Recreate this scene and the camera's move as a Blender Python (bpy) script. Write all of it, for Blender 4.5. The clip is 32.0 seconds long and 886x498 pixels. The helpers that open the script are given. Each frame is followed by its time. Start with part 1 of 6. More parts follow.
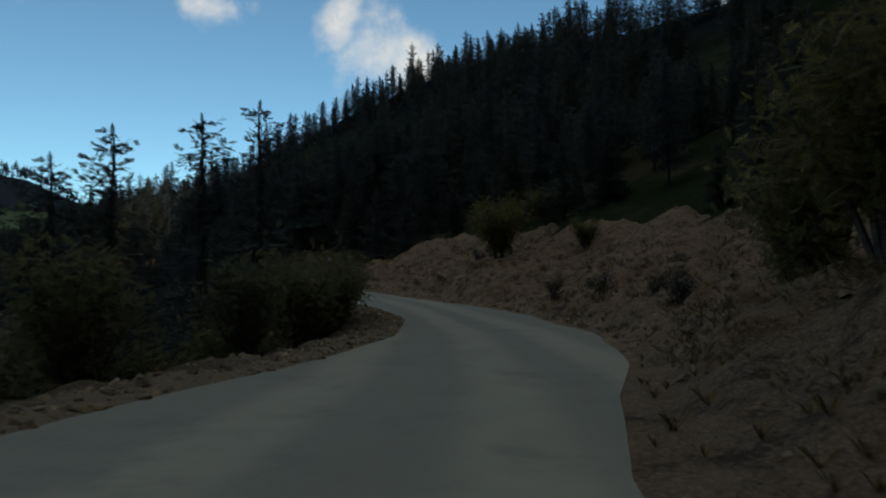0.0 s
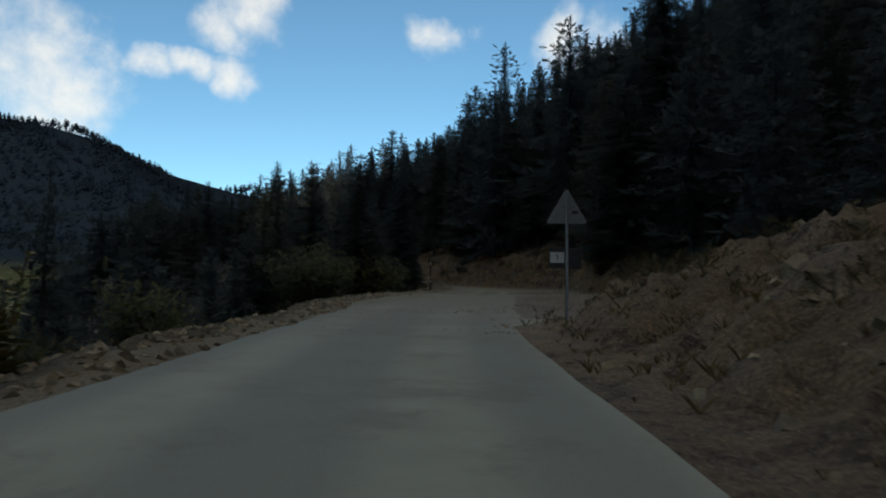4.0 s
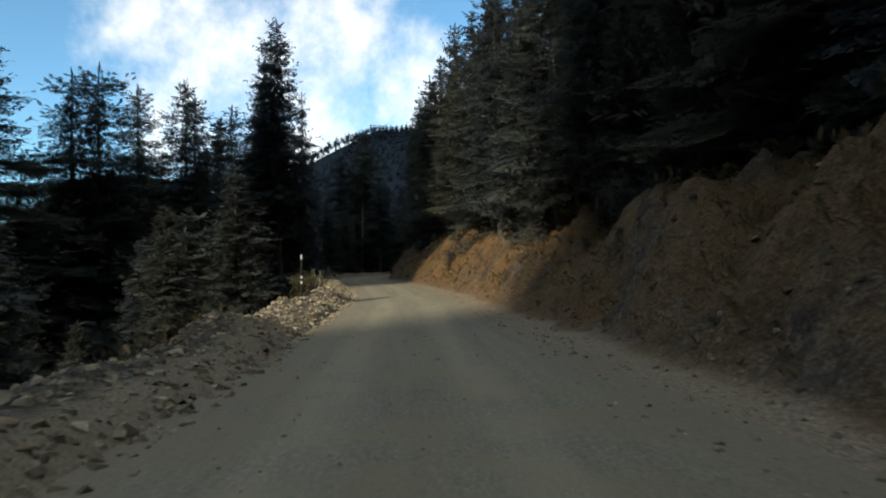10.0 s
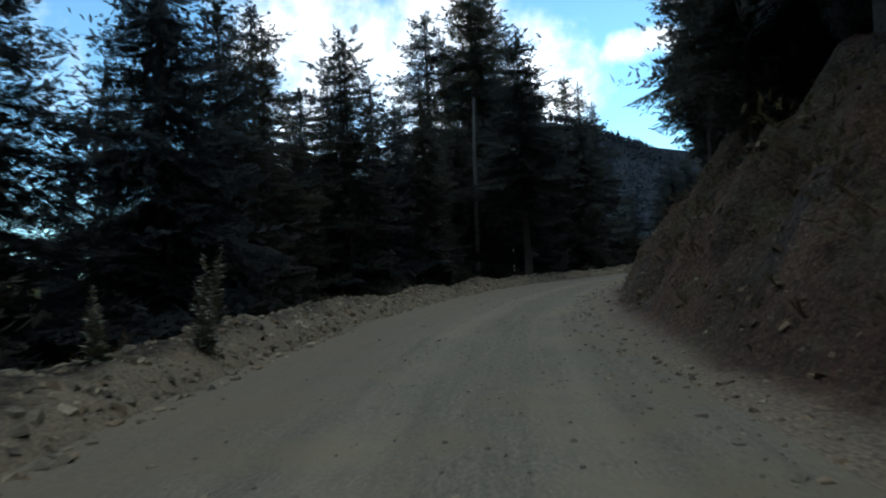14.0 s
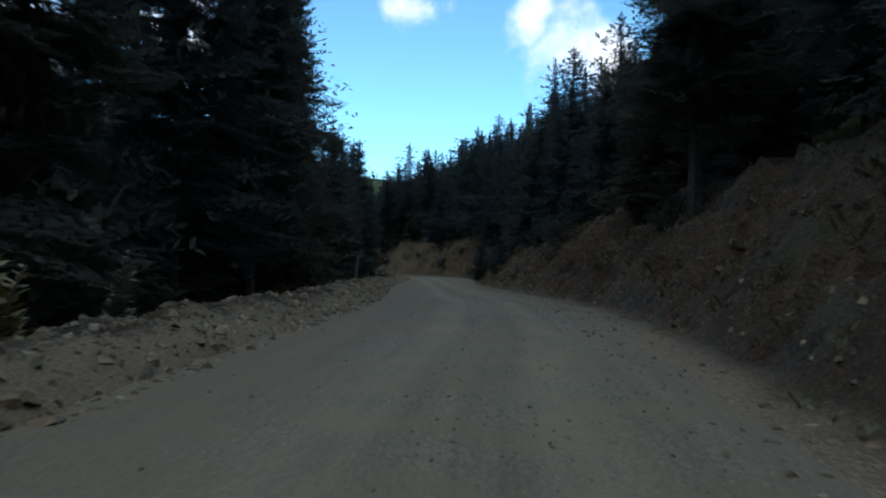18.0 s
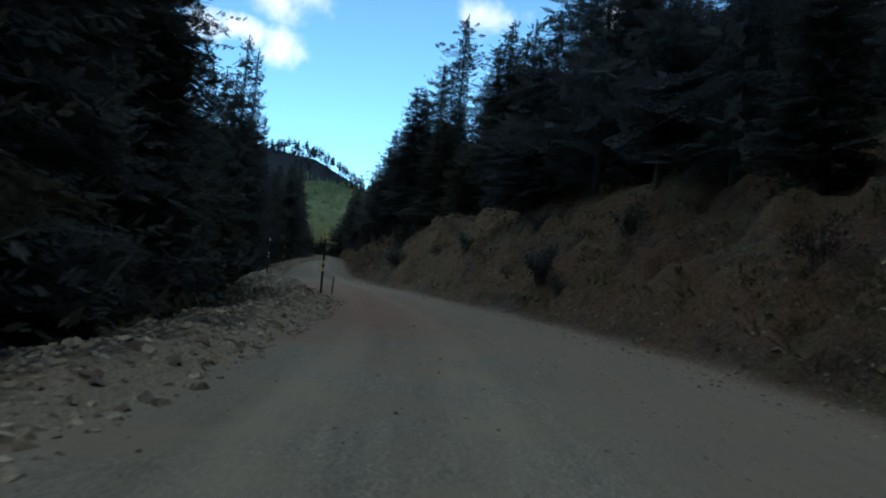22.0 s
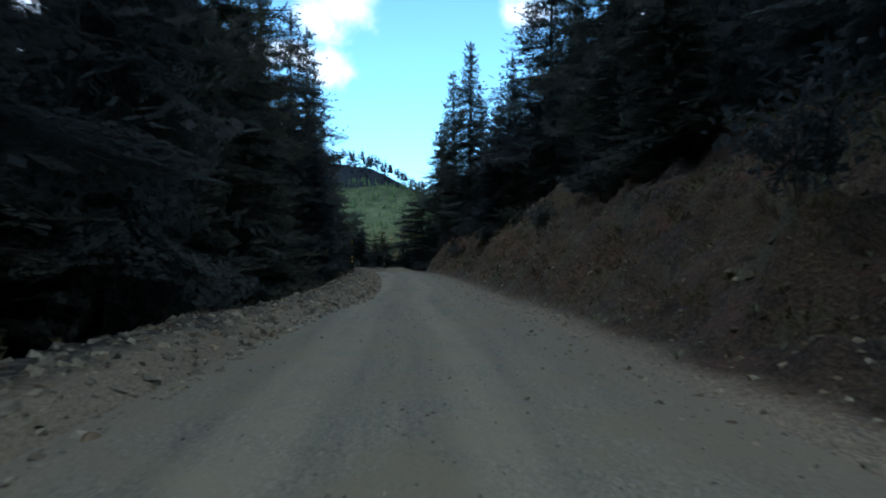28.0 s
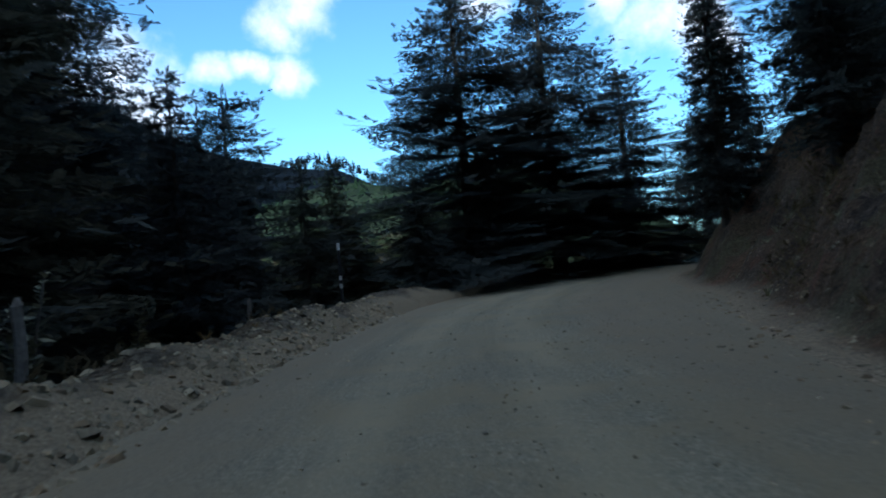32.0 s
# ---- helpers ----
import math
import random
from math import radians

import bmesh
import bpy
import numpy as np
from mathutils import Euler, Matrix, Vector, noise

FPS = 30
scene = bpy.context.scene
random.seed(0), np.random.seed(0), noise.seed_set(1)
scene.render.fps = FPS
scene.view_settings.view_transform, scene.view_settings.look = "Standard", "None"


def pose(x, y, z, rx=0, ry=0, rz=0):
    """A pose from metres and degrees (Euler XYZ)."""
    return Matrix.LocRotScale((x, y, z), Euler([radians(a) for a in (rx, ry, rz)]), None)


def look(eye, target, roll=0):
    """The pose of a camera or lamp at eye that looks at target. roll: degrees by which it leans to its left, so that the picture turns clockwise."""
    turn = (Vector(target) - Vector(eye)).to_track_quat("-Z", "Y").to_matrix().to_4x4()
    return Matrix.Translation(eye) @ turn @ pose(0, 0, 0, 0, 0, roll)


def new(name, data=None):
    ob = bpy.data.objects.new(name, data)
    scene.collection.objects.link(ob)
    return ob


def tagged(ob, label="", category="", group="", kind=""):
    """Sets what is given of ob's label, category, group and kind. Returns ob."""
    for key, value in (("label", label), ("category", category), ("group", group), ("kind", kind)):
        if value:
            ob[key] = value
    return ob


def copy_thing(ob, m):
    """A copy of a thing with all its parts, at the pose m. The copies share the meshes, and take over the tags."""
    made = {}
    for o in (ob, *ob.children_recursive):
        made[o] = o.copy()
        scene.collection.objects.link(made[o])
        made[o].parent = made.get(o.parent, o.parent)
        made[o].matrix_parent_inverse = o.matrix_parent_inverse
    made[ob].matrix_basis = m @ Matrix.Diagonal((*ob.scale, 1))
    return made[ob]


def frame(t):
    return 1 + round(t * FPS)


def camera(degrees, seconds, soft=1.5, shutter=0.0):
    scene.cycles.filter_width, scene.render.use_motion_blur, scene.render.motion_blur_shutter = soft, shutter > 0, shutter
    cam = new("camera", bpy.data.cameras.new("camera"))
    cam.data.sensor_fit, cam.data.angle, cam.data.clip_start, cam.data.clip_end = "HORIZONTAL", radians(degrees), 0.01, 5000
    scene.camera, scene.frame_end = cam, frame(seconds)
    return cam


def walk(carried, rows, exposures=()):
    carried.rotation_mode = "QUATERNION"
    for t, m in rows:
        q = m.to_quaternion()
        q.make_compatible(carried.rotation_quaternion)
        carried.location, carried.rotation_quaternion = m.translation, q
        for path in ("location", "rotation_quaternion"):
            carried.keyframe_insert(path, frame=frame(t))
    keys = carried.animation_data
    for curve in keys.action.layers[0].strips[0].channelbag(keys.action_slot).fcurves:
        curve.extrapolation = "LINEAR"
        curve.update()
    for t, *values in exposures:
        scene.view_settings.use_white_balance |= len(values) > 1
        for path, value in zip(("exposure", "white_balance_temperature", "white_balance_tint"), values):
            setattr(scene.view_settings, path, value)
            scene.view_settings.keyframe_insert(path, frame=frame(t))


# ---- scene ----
# camera and its drive: seconds, place, heading, pitch, roll
PATH = [
    (0, -0.00, 0.00, 1.30, 0.00, 3.00, 0.88),
    (0.5, 0.37, 9.56, 1.17, -4.09, 1.46, 0.72),
    (1, 0.73, 19.02, 1.06, -3.97, 1.45, -0.03),
    (1.5, 0.28, 28.37, 1.01, 1.43, 2.89, -1.97),
    (2, -1.24, 37.63, 1.20, 9.50, 4.44, -2.20),
    (2.5, -3.55, 46.69, 1.49, 16.99, 4.75, -2.44),
    (3, -6.33, 55.67, 1.84, 18.27, 4.51, -1.71),
    (3.5, -9.39, 64.58, 2.22, 17.98, 4.33, -0.92),
    (4, -12.52, 73.42, 2.64, 17.84, 4.47, -0.66),
    (4.5, -15.54, 82.22, 3.06, 17.93, 4.86, -1.36),
    (5, -18.25, 90.97, 3.48, 15.54, 5.06, -3.30),
    (5.5, -20.29, 99.56, 3.88, 12.08, 5.14, -5.27),
    (6, -21.80, 108.57, 4.27, 9.27, 5.02, -5.45),
    (6.5, -23.17, 117.28, 4.62, 10.30, 3.32, -4.76),
    (7, -25.63, 125.86, 4.92, 13.85, 3.02, -1.93),
    (7.5, -28.93, 134.30, 5.21, 20.66, 2.27, -2.54),
    (8, -33.31, 142.63, 5.51, 26.66, 1.90, -2.82),
    (8.5, -38.54, 150.74, 5.87, 32.99, 3.02, -1.59),
    (9, -44.42, 158.45, 6.22, 38.63, 2.97, 0.59),
    (9.5, -50.80, 165.49, 6.47, 44.70, 2.63, 1.80),
    (10, -57.87, 171.78, 6.68, 47.23, 3.00, 1.34),
    (10.5, -64.99, 177.75, 6.83, 49.11, 2.63, 2.59),
    (11, -72.19, 183.69, 7.01, 50.87, 2.20, 2.22),
    (11.5, -79.51, 189.58, 7.25, 51.90, 2.83, 2.52),
    (12, -87.01, 195.42, 7.51, 53.20, 3.11, 4.06),
    (12.5, -94.85, 200.98, 7.84, 55.33, 3.75, 4.51),
    (13, -103.17, 206.25, 8.18, 56.62, 4.03, 4.58),
    (13.5, -111.38, 211.66, 8.45, 59.31, 3.29, 4.08),
    (14, -119.35, 217.20, 8.73, 57.40, 3.08, 2.86),
    (14.5, -127.00, 223.00, 9.01, 54.60, 3.30, 1.74),
    (15, -134.00, 229.40, 9.29, 49.60, 3.68, 1.00),
    (15.5, -140.26, 236.40, 9.58, 43.20, 3.77, 0.59),
    (16, -145.54, 244.48, 9.87, 35.72, 2.90, 0.28),
    (16.5, -150.09, 253.05, 10.16, 25.93, 3.05, 0.14),
    (17, -153.61, 262.25, 10.51, 17.66, 3.40, -0.57),
    (17.5, -156.34, 271.83, 10.88, 15.96, 3.34, -1.94),
    (18, -158.59, 281.77, 11.28, 15.14, 2.44, -1.81),
    (18.5, -160.64, 291.51, 11.65, 15.64, 3.58, -0.79),
    (19, -162.45, 300.91, 11.81, 16.84, 1.97, 0.60),
    (19.5, -165.09, 309.83, 11.89, 17.08, 3.15, 0.23),
    (20, -167.89, 318.76, 11.90, 16.62, 2.82, -0.36),
    (20.5, -170.69, 327.71, 11.87, 14.41, 2.98, -0.18),
    (21, -173.52, 336.86, 11.96, 15.43, 2.12, -2.04),
    (21.5, -176.56, 345.94, 12.15, 17.28, 2.67, -4.14),
    (22, -180.08, 354.95, 12.48, 20.48, 2.81, -5.21),
    (22.5, -183.75, 363.64, 12.68, 21.94, 1.87, -1.80),
    (23, -187.92, 372.35, 12.72, 24.92, 1.50, -0.97),
    (23.5, -192.54, 380.96, 12.79, 30.42, 2.20, -0.56),
    (24, -197.61, 389.39, 12.87, 34.30, 2.79, 1.14),
    (24.5, -202.96, 397.75, 12.97, 36.79, 4.77, 1.94),
    (25, -208.60, 406.00, 13.13, 36.24, 3.92, 3.38),
    (25.5, -214.13, 414.16, 13.38, 34.95, 3.95, 2.96),
    (26, -219.33, 422.20, 13.65, 31.83, 3.25, 1.77),
    (26.5, -224.29, 430.24, 14.06, 27.75, 4.18, 2.96),
    (27, -229.23, 438.45, 14.49, 27.27, 4.04, 2.51),
    (27.5, -234.15, 446.81, 14.92, 26.83, 3.48, 1.37),
    (28, -239.04, 455.28, 15.32, 26.08, 2.87, 0.04),
    (28.5, -243.92, 463.85, 15.69, 25.03, 2.37, -1.25),
    (29, -248.79, 472.48, 16.05, 26.12, 2.03, -2.28),
    (29.5, -253.66, 481.17, 16.40, 26.90, 2.25, -2.60),
    (30, -258.54, 489.91, 16.74, 28.98, 1.56, -1.27),
    (30.5, -263.53, 498.55, 17.07, 30.98, 3.10, 1.12),
    (31, -268.53, 507.11, 17.38, 31.71, 2.95, 2.29),
    (31.5, -273.65, 515.33, 17.61, 29.71, 3.25, 3.15),
    (32, -278.99, 523.22, 17.89, 24.33, 2.64, 5.15),
]
cam = camera(65.4, 32.0, soft=1.9, shutter=0.08)
walk(cam, [(t, pose(x, y, z, 90 + pitch, roll, yaw)) for t, x, y, z, yaw, pitch, roll in PATH],
     exposures=[(0, 0.2, 7300, 8), (1, 0.55, 7500, 8), (2, 0.6, 7200, 8), (4.5, 0.5, 7200, 8), (6, 1.0, 7500, 8), (7, 1.25, 7500, 8), (8, 1.7, 7500, 8),
                (9, 1.25, 7300, 8), (10, 1.0, 7000, 8), (11, 1.1, 7500, 8), (11.5, 0.7, 7000, 8), (12, 0.08, 6900, 8), (12.5, 0.5, 7000, 8), (13, 0.95, 6900, 8), (13.5, 1.45, 6800, 8), (16, 1.55, 6500, 8), (17, 1.2, 6200, 8),
                (18, 1.1, 6350, 8), (20, 1.3, 6200, 8), (21, 1.2, 6200, 8), (22, 1.05, 6300, 8), (23, 1.2, 6700, 8), (24, 0.75, 6300, 8), (25, 0.8, 6300, 8), (26, 1.25, 6300, 8),
                (29, 1.55, 6000, 8), (31, 1.25, 5800, 8), (32, 1.15, 5800, 8)])

# ---- world, sun ----
def unit(az, el):
    """Direction from a bearing left of +y and an elevation, in degrees."""
    a, e = radians(az), radians(el)
    return Vector((-math.sin(a) * math.cos(e), math.cos(a) * math.cos(e), math.sin(e)))


SUN_AZ, SUN_EL = 195.0, 28.0
world = bpy.data.worlds.new("sky")
scene.world = world
world.use_nodes = True
wt = world.node_tree
wt.nodes.clear()
w_out = wt.nodes.new("ShaderNodeOutputWorld")
w_bg = wt.nodes.new("ShaderNodeBackground")
w_sky = wt.nodes.new("ShaderNodeTexSky")
w_sky.sky_type, w_sky.sun_disc = "NISHITA", False
w_sky.sun_elevation, w_sky.sun_rotation = radians(SUN_EL), radians(-SUN_AZ)
w_sky.altitude, w_sky.air_density, w_sky.dust_density, w_sky.ozone_density = 1200, 1.0, 0.4, 1.6
w_bg.inputs["Strength"].default_value = 0.1
# fair-weather clouds: bearing, elevation, half width
CLOUDS = [(58, 15, 10), (49, 16, 6), (67, 18, 9), (55, 22, 5), (41.2, 18.4, 2.0), (38.3, 18.4, 1.6), (35.6, 17.4, 2.0),
          (33.5, 23, 3.6), (5, 19, 4.4), (1.5, 16, 2.6), (9, 22, 2.6), (20, 21.5, 2.2),
          (-25, 24, 7), (100, 25, 14), (140, 35, 18), (-75, 35, 16), (180, 28, 15), (265, 45, 16),
          # unseen high clouds, added to whiten and raise the light on the ground
          (20, 62, 24), (80, 68, 26), (-60, 66, 24), (60, 46, 9), (-30, 50, 12), (190, 62, 26), (0, 88, 34), (130, 58, 20), (-110, 55, 20)]
w_co = wt.nodes.new("ShaderNodeTexCoord")
w_noise = wt.nodes.new("ShaderNodeTexNoise")
w_noise.inputs["Scale"].default_value, w_noise.inputs["Detail"].default_value = 8.0, 10.0
w_noise.inputs["Roughness"].default_value = 0.62
wt.links.new(w_co.outputs["Generated"], w_noise.inputs["Vector"])
w_warp = wt.nodes.new("ShaderNodeTexNoise")
w_warp.inputs["Scale"].default_value, w_warp.inputs["Detail"].default_value = 5.0, 6.0
wt.links.new(w_co.outputs["Generated"], w_warp.inputs["Vector"])
w_off = wt.nodes.new("ShaderNodeVectorMath")
w_off.operation = "MULTIPLY_ADD"
w_off.inputs[1].default_value = (0.22, 0.22, 0.22)
wt.links.new(w_warp.outputs["Color"], w_off.inputs[0])
wt.links.new(w_co.outputs["Generated"], w_off.inputs[2])
w_dir = wt.nodes.new("ShaderNodeVectorMath")
w_dir.operation = "SUBTRACT"
w_dir.inputs[1].default_value = (0.11, 0.11, 0.11)
wt.links.new(w_off.outputs[0], w_dir.inputs[0])
w_unit = wt.nodes.new("ShaderNodeVectorMath")
w_unit.operation = "NORMALIZE"
wt.links.new(w_dir.outputs[0], w_unit.inputs[0])
w_last = None
for az, el, half in CLOUDS:
    dot = wt.nodes.new("ShaderNodeVectorMath")
    dot.operation = "DOT_PRODUCT"
    dot.inputs[1].default_value = unit(az, el)
    wt.links.new(w_unit.outputs[0], dot.inputs[0])
    rng = wt.nodes.new("ShaderNodeMapRange")
    rng.inputs["From Min"].default_value, rng.inputs["From Max"].default_value = math.cos(radians(half * 1.5)), 1.0
    wt.links.new(dot.outputs["Value"], rng.inputs["Value"])
    if w_last is None:
        w_last = rng.outputs[0]
    else:
        mx = wt.nodes.new("ShaderNodeMath")
        mx.operation = "MAXIMUM"
        wt.links.new(w_last, mx.inputs[0])
        wt.links.new(rng.outputs[0], mx.inputs[1])
        w_last = mx.outputs[0]
w_add = wt.nodes.new("ShaderNodeMath")
w_add.operation = "MULTIPLY_ADD"
w_add.inputs[1].default_value = 2.1
wt.links.new(w_noise.outputs["Fac"], w_add.inputs[0])
wt.links.new(w_last, w_add.inputs[2])
w_mask = wt.nodes.new("ShaderNodeMapRange")
w_mask.interpolation_type = "SMOOTHSTEP"
w_mask.inputs["From Min"].default_value, w_mask.inputs["From Max"].default_value = 1.5, 2.55
wt.links.new(w_add.outputs[0], w_mask.inputs["Value"])
w_mix = wt.nodes.new("ShaderNodeMix")
w_mix.data_type = "RGBA"
wt.links.new(w_mask.outputs[0], w_mix.inputs["Factor"])
w_tint = wt.nodes.new("ShaderNodeMix")
w_tint.data_type, w_tint.blend_type = "RGBA", "MULTIPLY"
w_tint.inputs["Factor"].default_value = 1.0
w_tint.inputs["B"].default_value = (0.7, 1.06, 1.14, 1)
wt.links.new(w_sky.outputs[0], w_tint.inputs["A"])
wt.links.new(w_tint.outputs["Result"], w_mix.inputs["A"])
w_mix.inputs["B"].default_value = (7.0, 7.0 * 1.01, 7.0 * 1.02, 1)
wt.links.new(w_mix.outputs["Result"], w_bg.inputs["Color"])
wt.links.new(w_bg.outputs[0], w_out.inputs[0])

sun = new("sun", bpy.data.lights.new("sun", "SUN"))
sun.data.energy, sun.data.angle, sun.data.color = 2.5, radians(0.6), (1.0, 0.93, 0.82)
sun.matrix_world = look(unit(SUN_AZ, SUN_EL) * 400, (0, 0, 0))


# ---- materials ----
def mat(name, rough=0.9):
    m = bpy.data.materials.new(name)
    m.use_nodes = True
    b = m.node_tree.nodes["Principled BSDF"]
    b.inputs["Roughness"].default_value = rough
    b.inputs["Specular IOR Level"].default_value = 0.25
    return m, m.node_tree, b


def link(nt, a, b):
    nt.links.new(a, b)


def noise_node(nt, scale, detail=4, rough=0.6, vector=None, kind="ShaderNodeTexNoise"):
    n = nt.nodes.new(kind)
    n.inputs["Scale"].default_value = scale
    if kind == "ShaderNodeTexNoise":
        n.inputs["Detail"].default_value, n.inputs["Roughness"].default_value = detail, rough
    if vector is not None:
        link(nt, vector, n.inputs["Vector"])
    return n


def ramp(nt, fac, stops):
    r = nt.nodes.new("ShaderNodeValToRGB")
    e = r.color_ramp.elements
    while len(e) < len(stops):
        e.new(0.5)
    for el, (p, c) in zip(e, stops):
        el.position, el.color = p, (*c, 1)
    link(nt, fac, r.inputs["Fac"])
    return r.outputs["Color"]


def mixed(nt, fac, a, b, blend="MIX"):
    n = nt.nodes.new("ShaderNodeMix")
    n.data_type, n.blend_type = "RGBA", blend
    for sock, v in ((n.inputs["Factor"], fac), (n.inputs["A"], a), (n.inputs["B"], b)):
        if isinstance(v, (int, float)):
            sock.default_value = v
        elif isinstance(v, tuple):
            sock.default_value = (*v, 1)
        else:
            link(nt, v, sock)
    return n.outputs["Result"]


def bump(nt, b, height, strength, dist):
    n = nt.nodes.new("ShaderNodeBump")
    n.inputs["Distance"].default_value = dist
    if isinstance(strength, float):
        n.inputs["Strength"].default_value = strength
    else:
        link(nt, strength, n.inputs["Strength"])
    link(nt, height, n.inputs["Height"])
    link(nt, n.outputs[0], b.inputs["Normal"])


def math_node(nt, op, a, b=0.0, c=0.0):
    n = nt.nodes.new("ShaderNodeMath")
    n.operation = op
    for i, v in enumerate((a, b, c)):
        if isinstance(v, (int, float)):
            n.inputs[i].default_value = v
        else:
            link(nt, v, n.inputs[i])
    return n.outputs[0]


def span(nt, v, lo, hi):
    n = nt.nodes.new("ShaderNodeMapRange")
    n.interpolation_type = "SMOOTHSTEP"
    n.inputs["From Min"].default_value, n.inputs["From Max"].default_value = lo, hi
    link(nt, v, n.inputs["Value"])
    return n.outputs[0]


def band(nt, v, lo, hi, soft):
    return math_node(nt, "MULTIPLY", span(nt, v, lo - soft, lo + soft), span(nt, v, hi + soft, hi - soft))


def place(nt):
    return nt.nodes.new("ShaderNodeNewGeometry").outputs["Position"]


def along(nt):
    """Metres along and across the road, from the uv map."""
    uv = nt.nodes.new("ShaderNodeUVMap")
    uv.uv_map = "along"
    sep = nt.nodes.new("ShaderNodeSeparateXYZ")
    link(nt, uv.outputs[0], sep.inputs[0])
    return sep.outputs[0], sep.outputs[1]


def plain(name, stops, scale=8.0, rough=0.85, relief=0.3, dist=0.02, detail=6, pieces=False):
    m, nt, b = mat(name, rough)
    p = place(nt)
    n = noise_node(nt, scale, detail, 0.65, p)
    big = noise_node(nt, scale * 0.13, 3, 0.5, p)
    c = ramp(nt, n.outputs["Fac"], stops)
    c = mixed(nt, math_node(nt, "MULTIPLY", big.outputs["Fac"], 0.5), c, tuple(v * 0.55 for v in stops[0][1]))
    if pieces:
        # every stone has a shade of its own
        geo = nt.nodes.new("ShaderNodeNewGeometry")
        c = mixed(nt, 1.0, c, ramp(nt, geo.outputs["Random Per Island"], [(0.0, (0.5, 0.48, 0.45)), (0.5, (0.9, 0.87, 0.82)), (0.85, (1.15, 1.05, 0.92)), (1.0, (1.6, 1.55, 1.45))]), "MULTIPLY")
    link(nt, c, b.inputs["Base Color"])
    if relief:
        bump(nt, b, n.outputs["Fac"], relief, dist)
    return m


def tracks(nt, s, d, at, half):
    """Wheel tracks that wander a little."""
    wander = noise_node(nt, 0.05, 2, 0.5)
    comb = nt.nodes.new("ShaderNodeCombineXYZ")
    link(nt, s, comb.inputs[0])
    link(nt, comb.outputs[0], wander.inputs["Vector"])
    off = math_node(nt, "MULTIPLY_ADD", wander.outputs["Fac"], 1.4, -0.7)
    dd = math_node(nt, "ADD", d, off)
    total = None
    for c in at:
        v = span(nt, math_node(nt, "ABSOLUTE", math_node(nt, "SUBTRACT", dd, c)), half, half * 0.25)
        total = v if total is None else math_node(nt, "MAXIMUM", total, v)
    return total


def grey_cells(nt, cells):
    """A grey of its own for each cell of a cell pattern."""
    bw = nt.nodes.new("ShaderNodeRGBToBW")
    link(nt, cells.outputs["Color"], bw.inputs[0])
    return ramp(nt, bw.outputs[0], [(0.2, (0.35, 0.34, 0.33)), (0.55, (0.85, 0.84, 0.82)), (0.8, (1.6, 1.58, 1.52))])


def make_asphalt():
    m, nt, b = mat("worn asphalt", 0.85)
    p = place(nt)
    s, d = along(nt)
    fine = noise_node(nt, 90, 3, 0.7, p)
    mid = noise_node(nt, 1.2, 5, 0.6, p)
    c = ramp(nt, fine.outputs["Fac"], [(0.3, (0.128, 0.126, 0.096)), (0.7, (0.257, 0.250, 0.194))])
    c = mixed(nt, math_node(nt, "MULTIPLY", mid.outputs["Fac"], 0.6), c, (0.186, 0.182, 0.140))
    dust = tracks(nt, s, d, (-2.6, 0.1, 2.3), 0.9)
    dust = math_node(nt, "MULTIPLY", dust, math_node(nt, "MULTIPLY_ADD", mid.outputs["Fac"], 0.8, 0.1))
    c = mixed(nt, dust, c, (0.317, 0.299, 0.215))
    # broken up and dusted over with earth towards its end, stained patches all along
    worn = noise_node(nt, 0.5, 6, 0.75, p)
    c = mixed(nt, math_node(nt, "MULTIPLY", span(nt, worn.outputs["Fac"], 0.5, 0.66), 0.35), c, (0.1, 0.1, 0.086))
    c = mixed(nt, math_node(nt, "MULTIPLY", span(nt, math_node(nt, "MULTIPLY_ADD", worn.outputs["Fac"], 60.0, s), 108, 138), 0.95), c,
              ramp(nt, fine.outputs["Fac"], [(0.35, (0.11, 0.09, 0.062)), (0.65, (0.27, 0.235, 0.17))]))
    link(nt, c, b.inputs["Base Color"])
    bump(nt, b, fine.outputs["Fac"], 0.35, 0.006)
    return m


